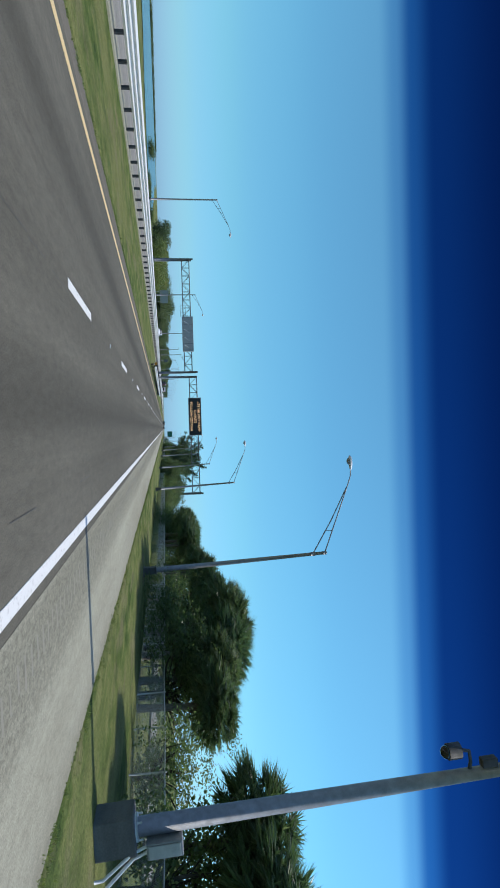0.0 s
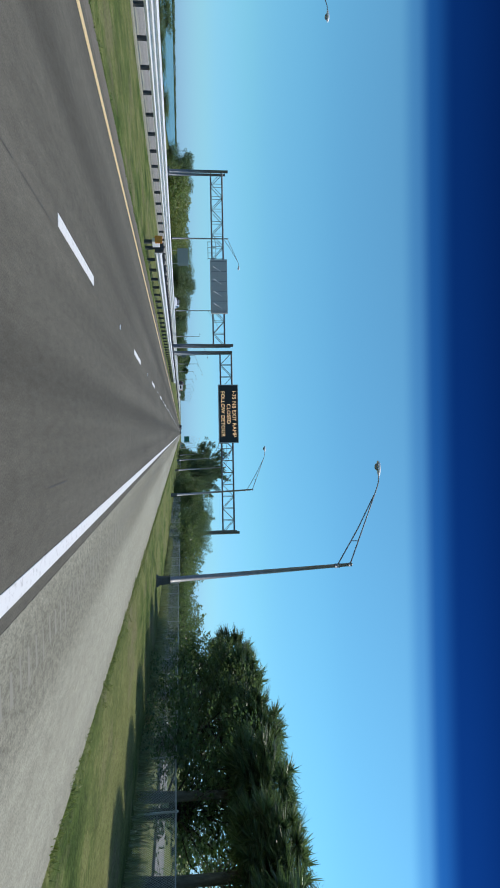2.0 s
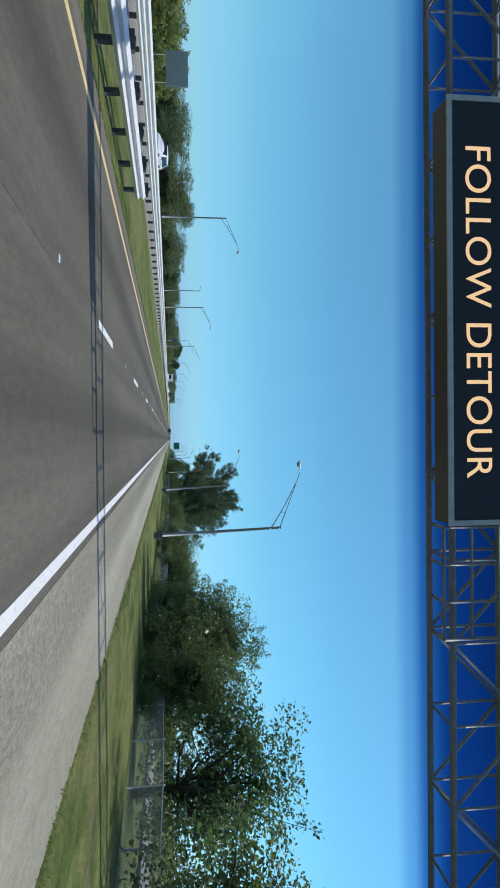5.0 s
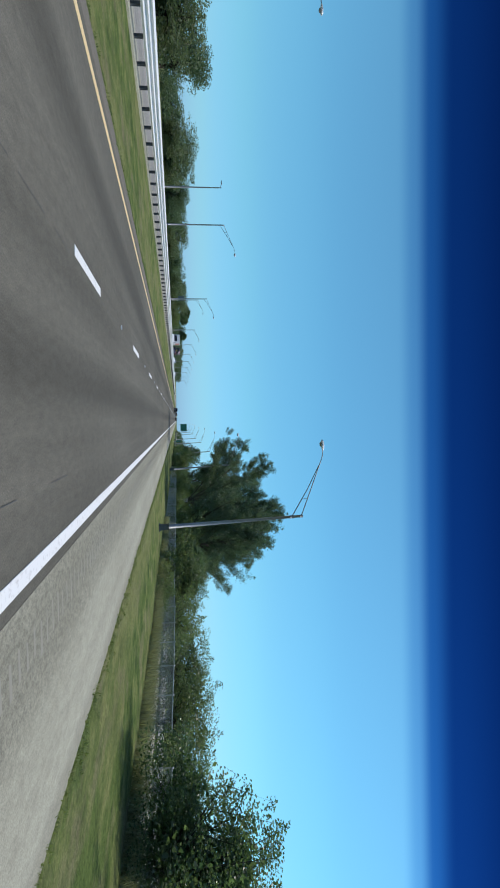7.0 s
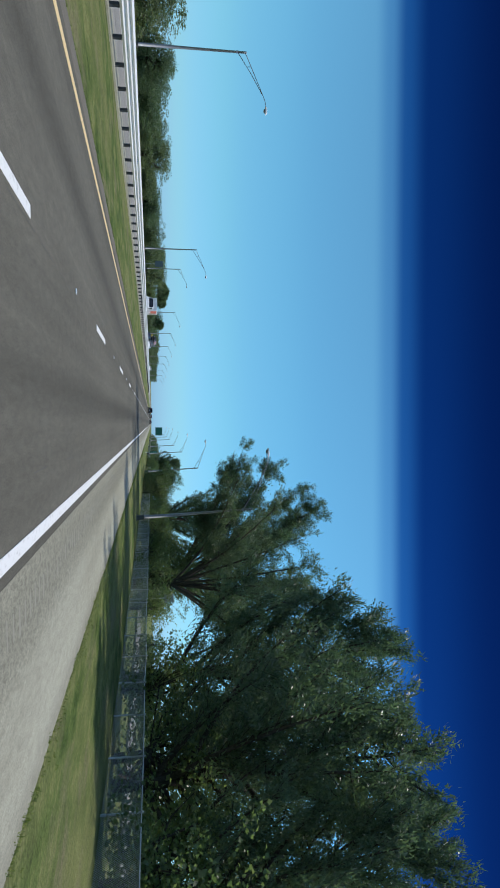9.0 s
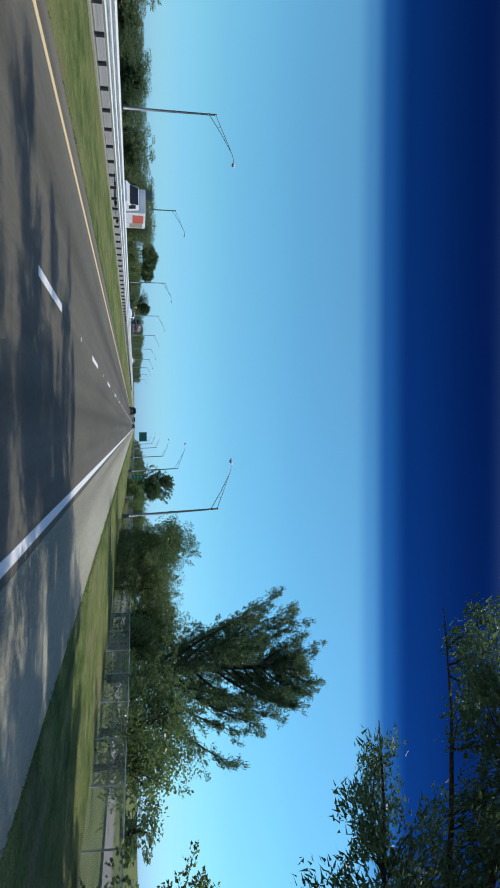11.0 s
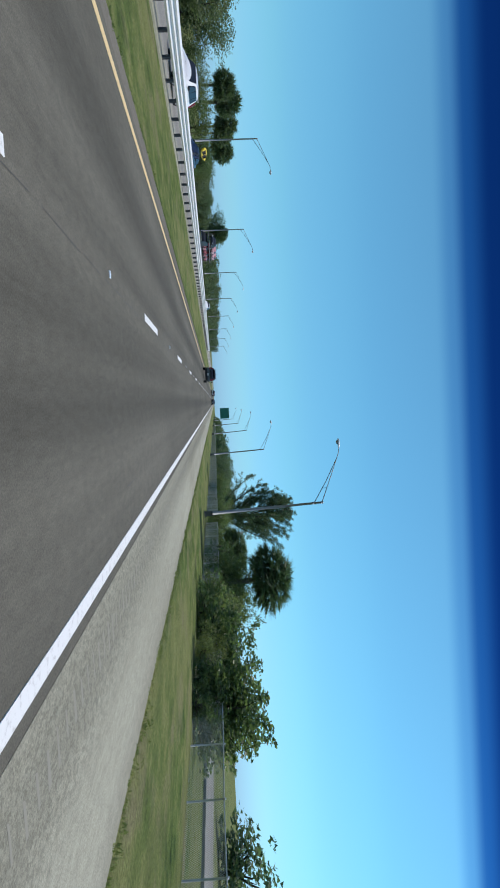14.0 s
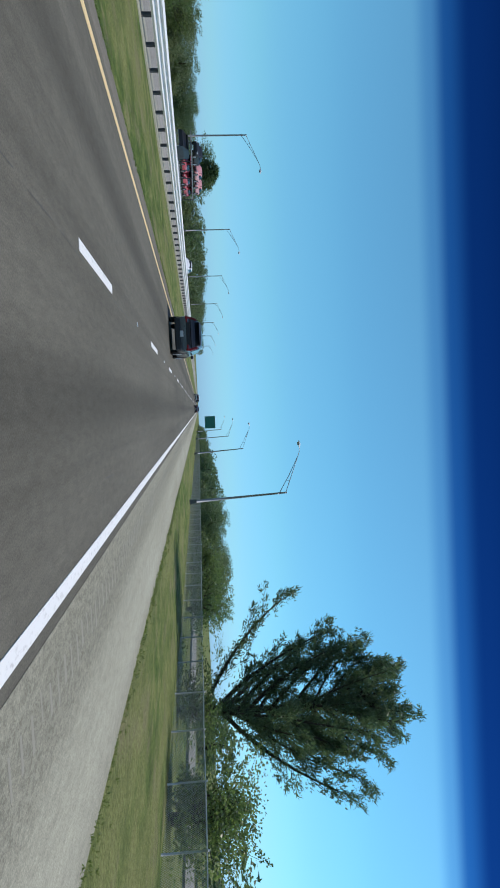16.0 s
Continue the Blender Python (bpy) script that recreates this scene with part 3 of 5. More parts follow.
def camera_pole():
    top = thing("utility_pole", (9.15, 11.6, 0), "thick grey steel pole with a control box, conduit and dome camera", "pole")
    top.rotation_euler = (0, radians(-3.2), 0)
    bm = bmesh.new()
    tube(bm, [(0, 0, 0.6), (0, 0, 5), (0, 0, 8.1)], [0.17, 0.14, 0.115], 16)
    part("pole", bm, M_ALU, top)
    bm = bmesh.new()
    tube(bm, [(0, 0, 8.08), (0, 0, 8.16)], [0.125, 0.1], 16)
    part("pole_cap", bm, M_GANTRY, top)
    bm = bmesh.new()
    tube(bm, [(0, 0, 0.6), (0, 0, 0.66)], [0.24, 0.24], 16)
    part("flange", bm, M_GALV, top)
    for a, b in ((1, 1), (1, -1), (-1, 1), (-1, -1)):
        bm = bmesh.new()
        tube(bm, [(0.15 * a, 0.15 * b, 0.62), (0.15 * a, 0.15 * b, 0.74)], [0.022, 0.022], 6)
        part("bolt", bm, M_GALV, top)
    bm = bmesh.new()
    box(bm, (0, 0, 0.26), (0.66, 0.66, 0.72), bevel=0.03)
    part("base", bm, M_BASE, top, "dark square base box")
    bm = bmesh.new()
    box(bm, (0.3, -0.12, 1.1), (0.28, 0.4, 0.62), bevel=0.02)
    cabinet = part("control_box", bm, M_ALU, top)
    bm = bmesh.new()
    box(bm, (0.3, -0.335, 1.1), (0.22, 0.02, 0.54), bevel=0.006)
    part("door", bm, M_SIGN_BACK, cabinet)
    for a, b in ((0.24, 0.52), (0.34, 0.7)):
        bm = bmesh.new()
        tube(bm, [(a, -0.2, 0.82), (a + 0.04, -0.28, 0.55), (b, -0.5, 0.05), (b, -0.52, -0.1)], [0.03, 0.03, 0.03, 0.03], 8)
        part("conduit", bm, M_GALV, top)
    bm = bmesh.new()
    tube(bm, [(0, 0, 6.75), (-0.25, -0.02, 6.8), (-0.46, -0.03, 6.78), (-0.5, -0.03, 6.62)], [0.04, 0.035, 0.035, 0.04], 8)
    part("bracket_arm", bm, M_POST, top)
    bm = bmesh.new()
    tube(bm, [(-0.5, -0.03, 6.64), (-0.5, -0.03, 6.6), (-0.5, -0.03, 6.36)], [0.06, 0.15, 0.15], 14)
    housing = part("camera_housing", bm, M_POST, top)
    bm = bmesh.new()
    bmesh.ops.create_uvsphere(bm, u_segments=14, v_segments=8, radius=0.13, matrix=Matrix.Translation((-0.5, -0.03, 6.36)))
    part("dome", bm, M_GLASS, housing, "dark glass dome", smooth=True)
    bm = bmesh.new()
    box(bm, (-0.2, -0.02, 7.15), (0.16, 0.18, 0.3), bevel=0.02)
    part("junction_box", bm, M_POST, top)


camera_pole()


# ---- sign gantries ----
def gantry(x0, x1, y, z0, z1, tops, group_label, deep=1.2):
    top = thing("sign_gantry", (0, y, 0), group_label, "sign gantry", "overhead sign gantries")
    for x, h in zip((x0, x1), tops):
        bm = bmesh.new()
        tube(bm, [(x, 0, -0.5), (x, 0, h)], [0.24, 0.2], 12)
        box(bm, (x, 0, -0.05), (0.9, 0.9, 0.8), bevel=0.04)
        tube(bm, [(x, deep, -0.5), (x, deep, h - 0.3)], [0.2, 0.17], 12)
        tube(bm, [(x, 0, z0), (x, deep, z0)], [0.07, 0.07], 6)
        tube(bm, [(x, 0, z1), (x, deep, z1)], [0.07, 0.07], 6)
        part("column", bm, M_GANTRY, top)
    for yy in (0, deep):
        for z in (z0, z1):
            bm = bmesh.new()
            tube(bm, [(x0, yy, z), (x1, yy, z)], [0.075, 0.075], 8)
            part("chord", bm, M_GANTRY, top)
    n = max(4, round((x1 - x0) / 1.7))
    st = (x1 - x0) / n
    for yy in (0, deep):
        for k in range(n):
            a, b = x0 + k * st, x0 + (k + 1) * st
            za, zb = (z0, z1) if k % 2 else (z1, z0)
            bm = bmesh.new()
            tube(bm, [(a, yy, za), (b, yy, zb)], [0.04, 0.04], 6)
            tube(bm, [(b, yy, z0), (b, yy, z1)], [0.035, 0.035], 6)
            part("lattice_bar", bm, M_GANTRY, top)
    for k in range(n + 1):
        x = x0 + k * st
        bm = bmesh.new()
        tube(bm, [(x, 0, z0), (x, deep, z0)], [0.03, 0.03], 5)
        tube(bm, [(x, 0, z1), (x, deep, z1)], [0.03, 0.03], 5)
        if k < n:
            tube(bm, [(x, 0, z1), (x + st, deep, z1)], [0.028, 0.028], 5)
        part("cross_bar", bm, M_GANTRY, top)
    return top


right_gantry = gantry(-8.75, 16.5, 144, 6.95, 8.55, (8.6, 9.25), "grey steel lattice gantry spanning the carriageway on round columns")
left_gantry = gantry(-34.2, -9.85, 145, 6.1, 7.7, (8.5, 8.85), "grey steel lattice gantry over the oncoming carriageway")


def walkway(x0, x1, y, z, parent):
    bm = bmesh.new()
    for zz in (z, z + 0.55, z + 1.1):
        tube(bm, [(x0, y, zz), (x1, y, zz)], [0.035, 0.035], 6)
    for k in range(4):
        x = x0 + (x1 - x0) * k / 3
        tube(bm, [(x, y, z), (x, y, z + 1.1)], [0.035, 0.035], 6)
        tube(bm, [(x, y, z), (x, y + 0.6, z)], [0.035, 0.035], 6)
    return part("service_platform", bm, M_GANTRY, parent)


walkway(3.95, 6.1, -0.65, 6.5, right_gantry)
walkway(-24.2, -21.9, -0.65, 5.5, left_gantry)


def words(body, x, z, size, parent, y):
    cu = bpy.data.curves.new("words", "FONT")
    cu.body, cu.size, cu.align_x, cu.align_y, cu.extrude = body, size, "CENTER", "CENTER", 0.004
    cu.offset = 0.0
    cu.space_character = 1.06
    tmp = bpy.data.objects.new("tmp", cu)
    me = bpy.data.meshes.new_from_object(tmp)
    bpy.data.objects.remove(tmp)
    ob = link("lettering", me, M_AMBER, parent, "amber lit letters")
    ob.matrix_basis = pose(x, y, z, 90, 0, 0)


def message_sign():
    top = thing("message_sign", (-0.15, 143.55, 7.9), "black electronic message sign with amber letters on the gantry", "road sign")
    bm = bmesh.new()
    box(bm, (0, 0, 0), (8.05, 0.7, 2.72), bevel=0.03)
    part("cabinet", bm, M_SIGN_BLACK, top)
    bm = bmesh.new()
    for x0, x1, z0, z1 in ((-4.05, 4.05, 1.27, 1.37), (-4.05, 4.05, -1.37, -1.27), (-4.05, -3.95, -1.27, 1.27), (3.95, 4.05, -1.27, 1.27)):
        slab(bm, x0, x1, -0.38, -0.33, z0, z1)
    part("rim", bm, M_SIGN_BACK, top)
    words("I-75 NB EXIT RAMP", 0, 0.78, 0.72, top, -0.356)
    words("CLOSED", 0, 0.0, 0.72, top, -0.356)
    words("FOLLOW DETOUR", 0, -0.78, 0.72, top, -0.356)


message_sign()


def sign_back():
    top = thing("message_sign", (-18.0, 144.55, 6.95), "grey ribbed back of an electronic sign facing oncoming traffic", "road sign")
    bm = bmesh.new()
    box(bm, (0, 0, 0), (7.5, 0.7, 2.35), bevel=0.03)
    part("cabinet", bm, M_SIGN_BACK, top)
    for k in range(4):
        bm = bmesh.new()
        tube(bm, [(-2.7 + 1.7 * k, -0.42, -0.75), (-2.0 + 1.7 * k, -0.42, 0.3)], [0.05, 0.05], 6)
        part("brace", bm, M_SIGN_WHITE, top)
    for k in range(6):
        bm = bmesh.new()
        slab(bm, -3.45 + 1.38 * k - 0.03, -3.45 + 1.38 * k + 0.03, -0.37, -0.33, -1.1, 1.1)
        part("rib", bm, M_GANTRY, top)


sign_back()


def panel_sign(x, y, z, w, h, mat, label, legs, turn=0.0, bars=0, face=M_SIGN_WHITE, name="road_sign"):
    top = thing(name, (x, y, -0.25 if x < -12 else 0), label, "road sign", turn=turn)
    bm = bmesh.new()
    box(bm, (0, 0, z), (w, 0.03, h), bevel=0.006)
    part("panel", bm, mat, top)
    for k, lx in enumerate(legs):
        bm = bmesh.new()
        box(bm, (lx, 0.045, (z + h / 2 - 0.1) / 2 - 0.1), (0.06, 0.05, z + h / 2 + 0.1))
        part("leg", bm, M_GALV, top)
    for k in range(bars):
        bm = bmesh.new()
        zc = z + h / 2 - h * (k + 0.7) / (bars + 0.4)
        slab(bm, -w * 0.3, w * 0.3, -0.021, -0.017, zc - h * 0.05, zc + h * 0.05)
        part("legend_bar", bm, face, top)
    return top


panel_sign(8.5, 377.2, 1.68, 0.5, 1.42, M_SIGN_GREEN, "tall narrow green marker sign on a steel leg", (0,), bars=3, face=M_SIGN_DIM)
panel_sign(14.0, 281, 2.4, 0.6, 0.6, M_SIGN_BACK, "small square grey sign on a thin post", (0,))
panel_sign(16.0, 443.8, 3.2, 0.75, 0.75, M_SIGN_BACK, "small square grey panel on a slim post behind the fence", (0,), turn=25)
panel_sign(-39.5, 415, 3.8, 1.6, 2.1, M_GANTRY, "dark back of a square road sign on a single steel post", (0,))
panel_sign(-37.6, 203.5, 2.65, 3.9, 2.4, M_SIGN_BACK, "pale grey back of a large panel sign among the trees", (-1.5, 1.5))
panel_sign(9.5, 800, 7.3, 6.8, 5.7, M_SIGN_GREEN, "large green guide sign far down the road", (-3, 3), name="guide_sign")


# ---- trees ----
def leaves_at(rng, points, ways, length, width, fold=0.25, corners=3):
    """Leaves of three, four or six corners at the given points, pointing the given ways."""
    n = len(points)
    ways = ways / np.maximum(np.linalg.norm(ways, axis=1, keepdims=True), 1e-6)
    other = rng.normal(size=(n, 3))
    side = np.cross(ways, other)
    side /= np.maximum(np.linalg.norm(side, axis=1, keepdims=True), 1e-6)
    up = np.cross(side, ways)
    ln = (length * rng.uniform(0.6, 1.3, n))[:, None]
    wd = (width * rng.uniform(0.6, 1.3, n))[:, None]
    if corners == 3:
        v = np.stack([points - side * wd * 0.5, points + side * wd * 0.5 + up * wd * fold, points + ways * ln], 1)
        return v.reshape(-1, 3), np.arange(n * 3, dtype=np.int32).reshape(n, 3)
    rim = ((0.0, 0.0, 0.0), (0.28, 0.5, fold), (0.74, 0.46, fold), (1.0, 0.0, 0.0), (0.74, -0.46, fold), (0.28, -0.5, fold))
    if corners == 4:
        rim = ((0.0, 0.0, 0.0), (0.45, 0.5, fold), (1.0, 0.0, 0.0), (0.45, -0.5, fold))
    v = np.stack([points + ways * ln * u + side * wd * w + up * wd * h for u, w, h in rim], 1)
    return v.reshape(-1, 3), np.arange(n * corners, dtype=np.int32).reshape(n, corners)


def clump_leaves(rng, clumps, per, length, width, flat=0.8, corners=3):
    """Leaves in and on many small rounded clumps (x, y, z, r)."""
    c = np.repeat(clumps[:, :3], per, 0)
    r = np.repeat(clumps[:, 3], per)
    d = rng.normal(size=(len(c), 3))
    d /= np.linalg.norm(d, axis=1, keepdims=True)
    rad = r * rng.uniform(0.35, 1.0, len(c)) ** 0.6 * rng.choice([1, 1, 1, 1.1], len(c))
    p = c + d * rad[:, None] * (1, 1, flat)
    ways = d * 0.8 + rng.normal(size=d.shape) * 0.7 + (0, 0, -0.15)
    return leaves_at(rng, p, ways, length, width, corners=corners)


def limbs(rng, bm, base, tips, r0):
    for tip in tips:
        mid = (np.asarray(base) + tip) / 2 + rng.normal(size=3) * 0.12 * np.linalg.norm(tip - base)
        tube(bm, [tuple(base), tuple(mid), tuple(tip)], [r0, r0 * 0.6, r0 * 0.15], 6, cap=False)


def broad_tree(seed, height=6.0, radius=3.2, skirt=0.25, leaf=0.2, per=120, clumps=150, mat=M_LEAF, fill=110, shoots=16, corners=3):
    """A round broad-leaved tree or a tall bush; skirt: the height of its lowest leaves as a share."""
    rng = np.random.default_rng(seed)
    top = new("tree")
    lobes = []
    for k in range(9):
        a = rng.uniform(0, 2 * np.pi)
        u = rng.uniform(0.0, 0.62) * radius
        lobes.append((u * np.cos(a), u * np.sin(a), height * rng.uniform(skirt + 0.2, 0.8), radius * rng.uniform(0.38, 0.58)))
    lobes.append((0, 0, height * 0.76, radius * 0.5))
    lobes = np.array(lobes)
    pick = rng.integers(0, len(lobes), clumps)
    d = rng.normal(size=(clumps, 3))
    d /= np.linalg.norm(d, axis=1, keepdims=True)
    d[:, 2] = np.where(d[:, 2] < -0.3, d[:, 2] * 0.5, d[:, 2])
    cen = lobes[pick, :3] + d * lobes[pick, 3:4] * rng.uniform(0.55, 1.08, (clumps, 1))
    if skirt < 0.2:
        low = rng.random(clumps) < 0.3
        cen[low, 2] *= rng.uniform(0.1, 0.6, low.sum())
    cen[:, 2] = np.clip(cen[:, 2], height * skirt + 0.15, height)
    size = rng.uniform(0.3, 0.66, clumps) * radius / 2.9
    v, f = clump_leaves(rng, np.c_[cen, size], per, leaf, leaf * 0.8, corners=corners)
    # sparse large sprays inside, so that the crown is not see-through
    inner = np.repeat(lobes, fill, 0)
    d = rng.normal(size=(len(inner), 3))
    d /= np.linalg.norm(d, axis=1, keepdims=True)
    at = inner[:, :3] + d * (inner[:, 3] * rng.uniform(0.1, 0.58, len(inner)))[:, None]
    at[:, 2] = np.maximum(at[:, 2] * np.where(rng.random(len(at)) < 0.25, 0.75, 1.0), height * skirt + 0.1)
    v2, f2 = leaves_at(rng, at, rng.normal(size=at.shape), 0.062 * radius, 0.058 * radius, corners=corners)
    # thin leafy shoots that stand out of the crown
    shoot_p, shoot_d, twigs = [], [], []
    for k in range(shoots):
        b = lobes[rng.integers(0, len(lobes))]
        d = rng.normal(size=3) * (1, 1, 0.5) + (0, 0, 0.55)
        d /= np.linalg.norm(d)
        a = b[:3] + d * b[3] * 0.9
        a[2] = max(a[2], height * skirt + 0.3)
        d = d + (0, 0, 0.5)
        e = a + d / np.linalg.norm(d) * rng.uniform(0.16, 0.34) * radius
        twigs.append(e)
        q = rng.uniform(0, 1.05, 60)[:, None]
        shoot_p.append(a + (e - a) * q + rng.normal(size=(60, 3)) * 0.045 * radius * (1.15 - 0.8 * q))
        shoot_d.append((e - a) / np.linalg.norm(e - a) * 0.5 + rng.normal(size=(60, 3)) * 0.7)
    v3, f3 = leaves_at(rng, np.concatenate(shoot_p), np.concatenate(shoot_d), leaf, leaf * 0.75, corners=corners)
    f = np.concatenate([f, f2 + len(v), f3 + len(v) + len(v2)])
    v = np.concatenate([v, v2, v3])
    from_arrays("crown", v, f, mat, top)
    bm = bmesh.new()
    fork = np.array([0.05, 0.03, height * max(0.22, skirt)])
    tube(bm, [(0, 0, -0.3), (0.02, 0, height * 0.12), tuple(fork)], [0.055 * radius, 0.045 * radius, 0.038 * radius], 8)
    limbs(rng, bm, fork, [lobes[k, :3] for k in range(len(lobes))], 0.03 * radius)
    if leaf < 0.4:
        limbs(rng, bm, fork + (0, 0, 0.2), [cen[k] for k in range(0, clumps, 9)], 0.014 * radius)
    limbs(rng, bm, fork + (0, 0, 0.1), twigs, 0.008 * radius)
    part("trunk", bm, M_BARK, top)
    return top


def pine_tree(seed, height=10.0, spread=4.5, sprays=90000, lean=0.0, arms=30, steep=1.0, puff=0.17, low=0.08):
    """Feathery she-oak: long limbs that sweep up from the stem, hung with small ragged puffs of needles."""
    rng = np.random.default_rng(seed)
    top = new("pine_tree")
    bm = bmesh.new()
    stem = lambda u: np.array([lean * u * u + 0.12 * math.sin(5 * u + seed), 0.12 * math.sin(4 * u + 2 * seed), height * u])  # noqa: E731
    us = np.linspace(0, 0.95, 9)
    tube(bm, [(0, 0, -0.4)] + [tuple(stem(u)) for u in us], [0.031 * height] + [0.026 * height * (1 - u) ** 0.9 + 0.004 for u in us], 8)
    puffs, ways = [], []
    for k in range(arms + 1):
        u = low + (0.88 - low) * (k + rng.uniform(0, 0.7)) / arms if k < arms else 0.9
        base = stem(u)
        a = k * 2.4 + rng.uniform(-0.45, 0.45)
        reach = spread * (1.04 - 0.86 * u) * rng.uniform(0.62, 1.14)
        rise = steep * reach * rng.uniform(0.55, 1.25) + 0.06 * height
        if k == arms:
            reach, rise = 0.25, 0.1 * height
        tip = base + (reach * np.cos(a), reach * np.sin(a), min(rise, height * 1.02 - base[2]))
        mid = base * 0.45 + tip * 0.55 + (0.1 * reach * np.cos(a), 0.1 * reach * np.sin(a), -0.16 * rise)
        curve = lambda q, f=base, m=mid, e=tip: (1 - q) ** 2 * f + 2 * q * (1 - q) * m + q * q * e  # noqa: E731
        qs = np.linspace(0, 1, 6)
        thick = 0.011 * height * (1 - 0.65 * u)
        tube(bm, [tuple(curve(q)) for q in qs], [thick * (1 - q) ** 0.8 + 0.006 for q in qs], 6, cap=False)
        count = int(9 + 7 * (1 - u))
        for j in range(count):
            q = 0.16 + 0.84 * (j + rng.uniform(0, 0.9)) / count
            b = curve(min(q, 0.99))
            way = curve(min(q + 0.08, 1.0)) - curve(min(q, 0.99) - 0.08)
            way = way / np.linalg.norm(way) + rng.normal(size=3) * 0.5 + (0, 0, 0.12)
            way /= np.linalg.norm(way)
            ln = (0.32 + 0.16 * reach) * rng.uniform(0.7, 1.5) * (1.25 - 0.55 * q)
            e = b + way * ln
            tube(bm, [tuple(b), tuple((b + e) / 2 + (0, 0, -0.04 * ln)), tuple(e)], [0.017, 0.011, 0.004], 4, cap=False)
            for w in np.linspace(0.15, 1.05, 6):
                puffs.append((*(b + (e - b) * w + rng.normal(size=3) * 0.1), puff * (1.25 - 0.65 * w) * rng.uniform(0.7, 1.3)))
                ways.append(way)
    puffs, ways = np.array(puffs), np.array(ways)
    which = rng.integers(0, len(puffs), sprays)
    p = puffs[which, :3] + np.clip(rng.normal(size=(sprays, 3)), -1.7, 1.7) * puffs[which, 3:4]
    v, f = leaves_at(rng, p, ways[which] * 0.75 + rng.normal(size=(sprays, 3)) * 0.45, 0.185, 0.056, 0.1)
    from_arrays("crown", v, f, M_NEEDLE, top)
    part("trunk", bm, M_BARK, top)
    return top


def spreading_pine(seed, height=20.0, spread=9.5, sprays=190000, boughs=()):
    """Old she-oak: a short stem that forks low into many long limbs, with plumes at their ends."""
    rng = np.random.default_rng(seed)
    top = new("pine_tree")
    bm = bmesh.new()
    fork = np.array([0.0, 0.0, 3.6])
    tube(bm, [(0, 0, -0.4), (0.05, 0, 1.6), tuple(fork)], [0.6, 0.5, 0.44], 10)
    tufts, ways = [], []
    for k in range(15 + len(boughs)):
        a = k * 2.4 + rng.uniform(-0.3, 0.3)
        lift = rng.uniform(0.42, 0.98) if k else 1.0
        reach = spread * math.sqrt(1 - (lift * 0.93) ** 2) * rng.uniform(0.85, 1.1)
        tip = np.array([reach * np.cos(a), reach * np.sin(a), 3.6 + (height - 4.4) * lift])
        if k >= 15:
            tip = np.array(boughs[k - 15], float)
            a, reach = math.atan2(tip[1], tip[0]), math.hypot(tip[0], tip[1])
        mid = fork * 0.55 + tip * 0.45 + (-0.1 * reach * np.cos(a), -0.1 * reach * np.sin(a), 0.05 * height) + rng.normal(size=3) * 0.3
        curve = lambda u, f=fork, m=mid, e=tip: (1 - u) ** 2 * f + 2 * u * (1 - u) * m + u * u * e  # noqa: E731
        us = np.linspace(0, 1, 7)
        tube(bm, [tuple(curve(u)) for u in us], [0.115 * (1 - u) ** 0.8 + 0.012 for u in us], 6, cap=False)
        for j in range(19):
            u = rng.uniform(0.27, 1.0)
            b = curve(u)
            out = tip - fork
            out = out / np.linalg.norm(out) + rng.normal(size=3) * 0.62 + (0, 0, 0.12)
            out /= np.linalg.norm(out)
            ln = rng.uniform(1.0, 2.9) * (1.15 - 0.5 * u)
            e = b + out * ln
            m2 = (b + e) / 2 + (0, 0, -0.1 * ln)
            tube(bm, [tuple(b), tuple(m2), tuple(e)], [0.03, 0.02, 0.006], 4, cap=False)
            for q in np.linspace(0.3, 1.05, 7):
                c = (1 - q) ** 2 * b + 2 * q * (1 - q) * m2 + q * q * e
                tufts.append(c + rng.normal(size=3) * 0.2)
                ways.append(out)
    tufts, ways = np.array(tufts), np.array(ways)
    which = rng.integers(0, len(tufts), sprays)
    p = tufts[which] + np.clip(rng.normal(size=(sprays, 3)), -1.9, 1.9) * (0.21, 0.21, 0.18)
    v, f = leaves_at(rng, p, ways[which] * 0.8 + rng.normal(size=(sprays, 3)) * 0.42, 0.2 if sprays > 100000 else 0.26, 0.066, 0.1)
    from_arrays("crown", v, f, M_NEEDLE, top)
    part("trunk", bm, M_BARK, top)
    return top


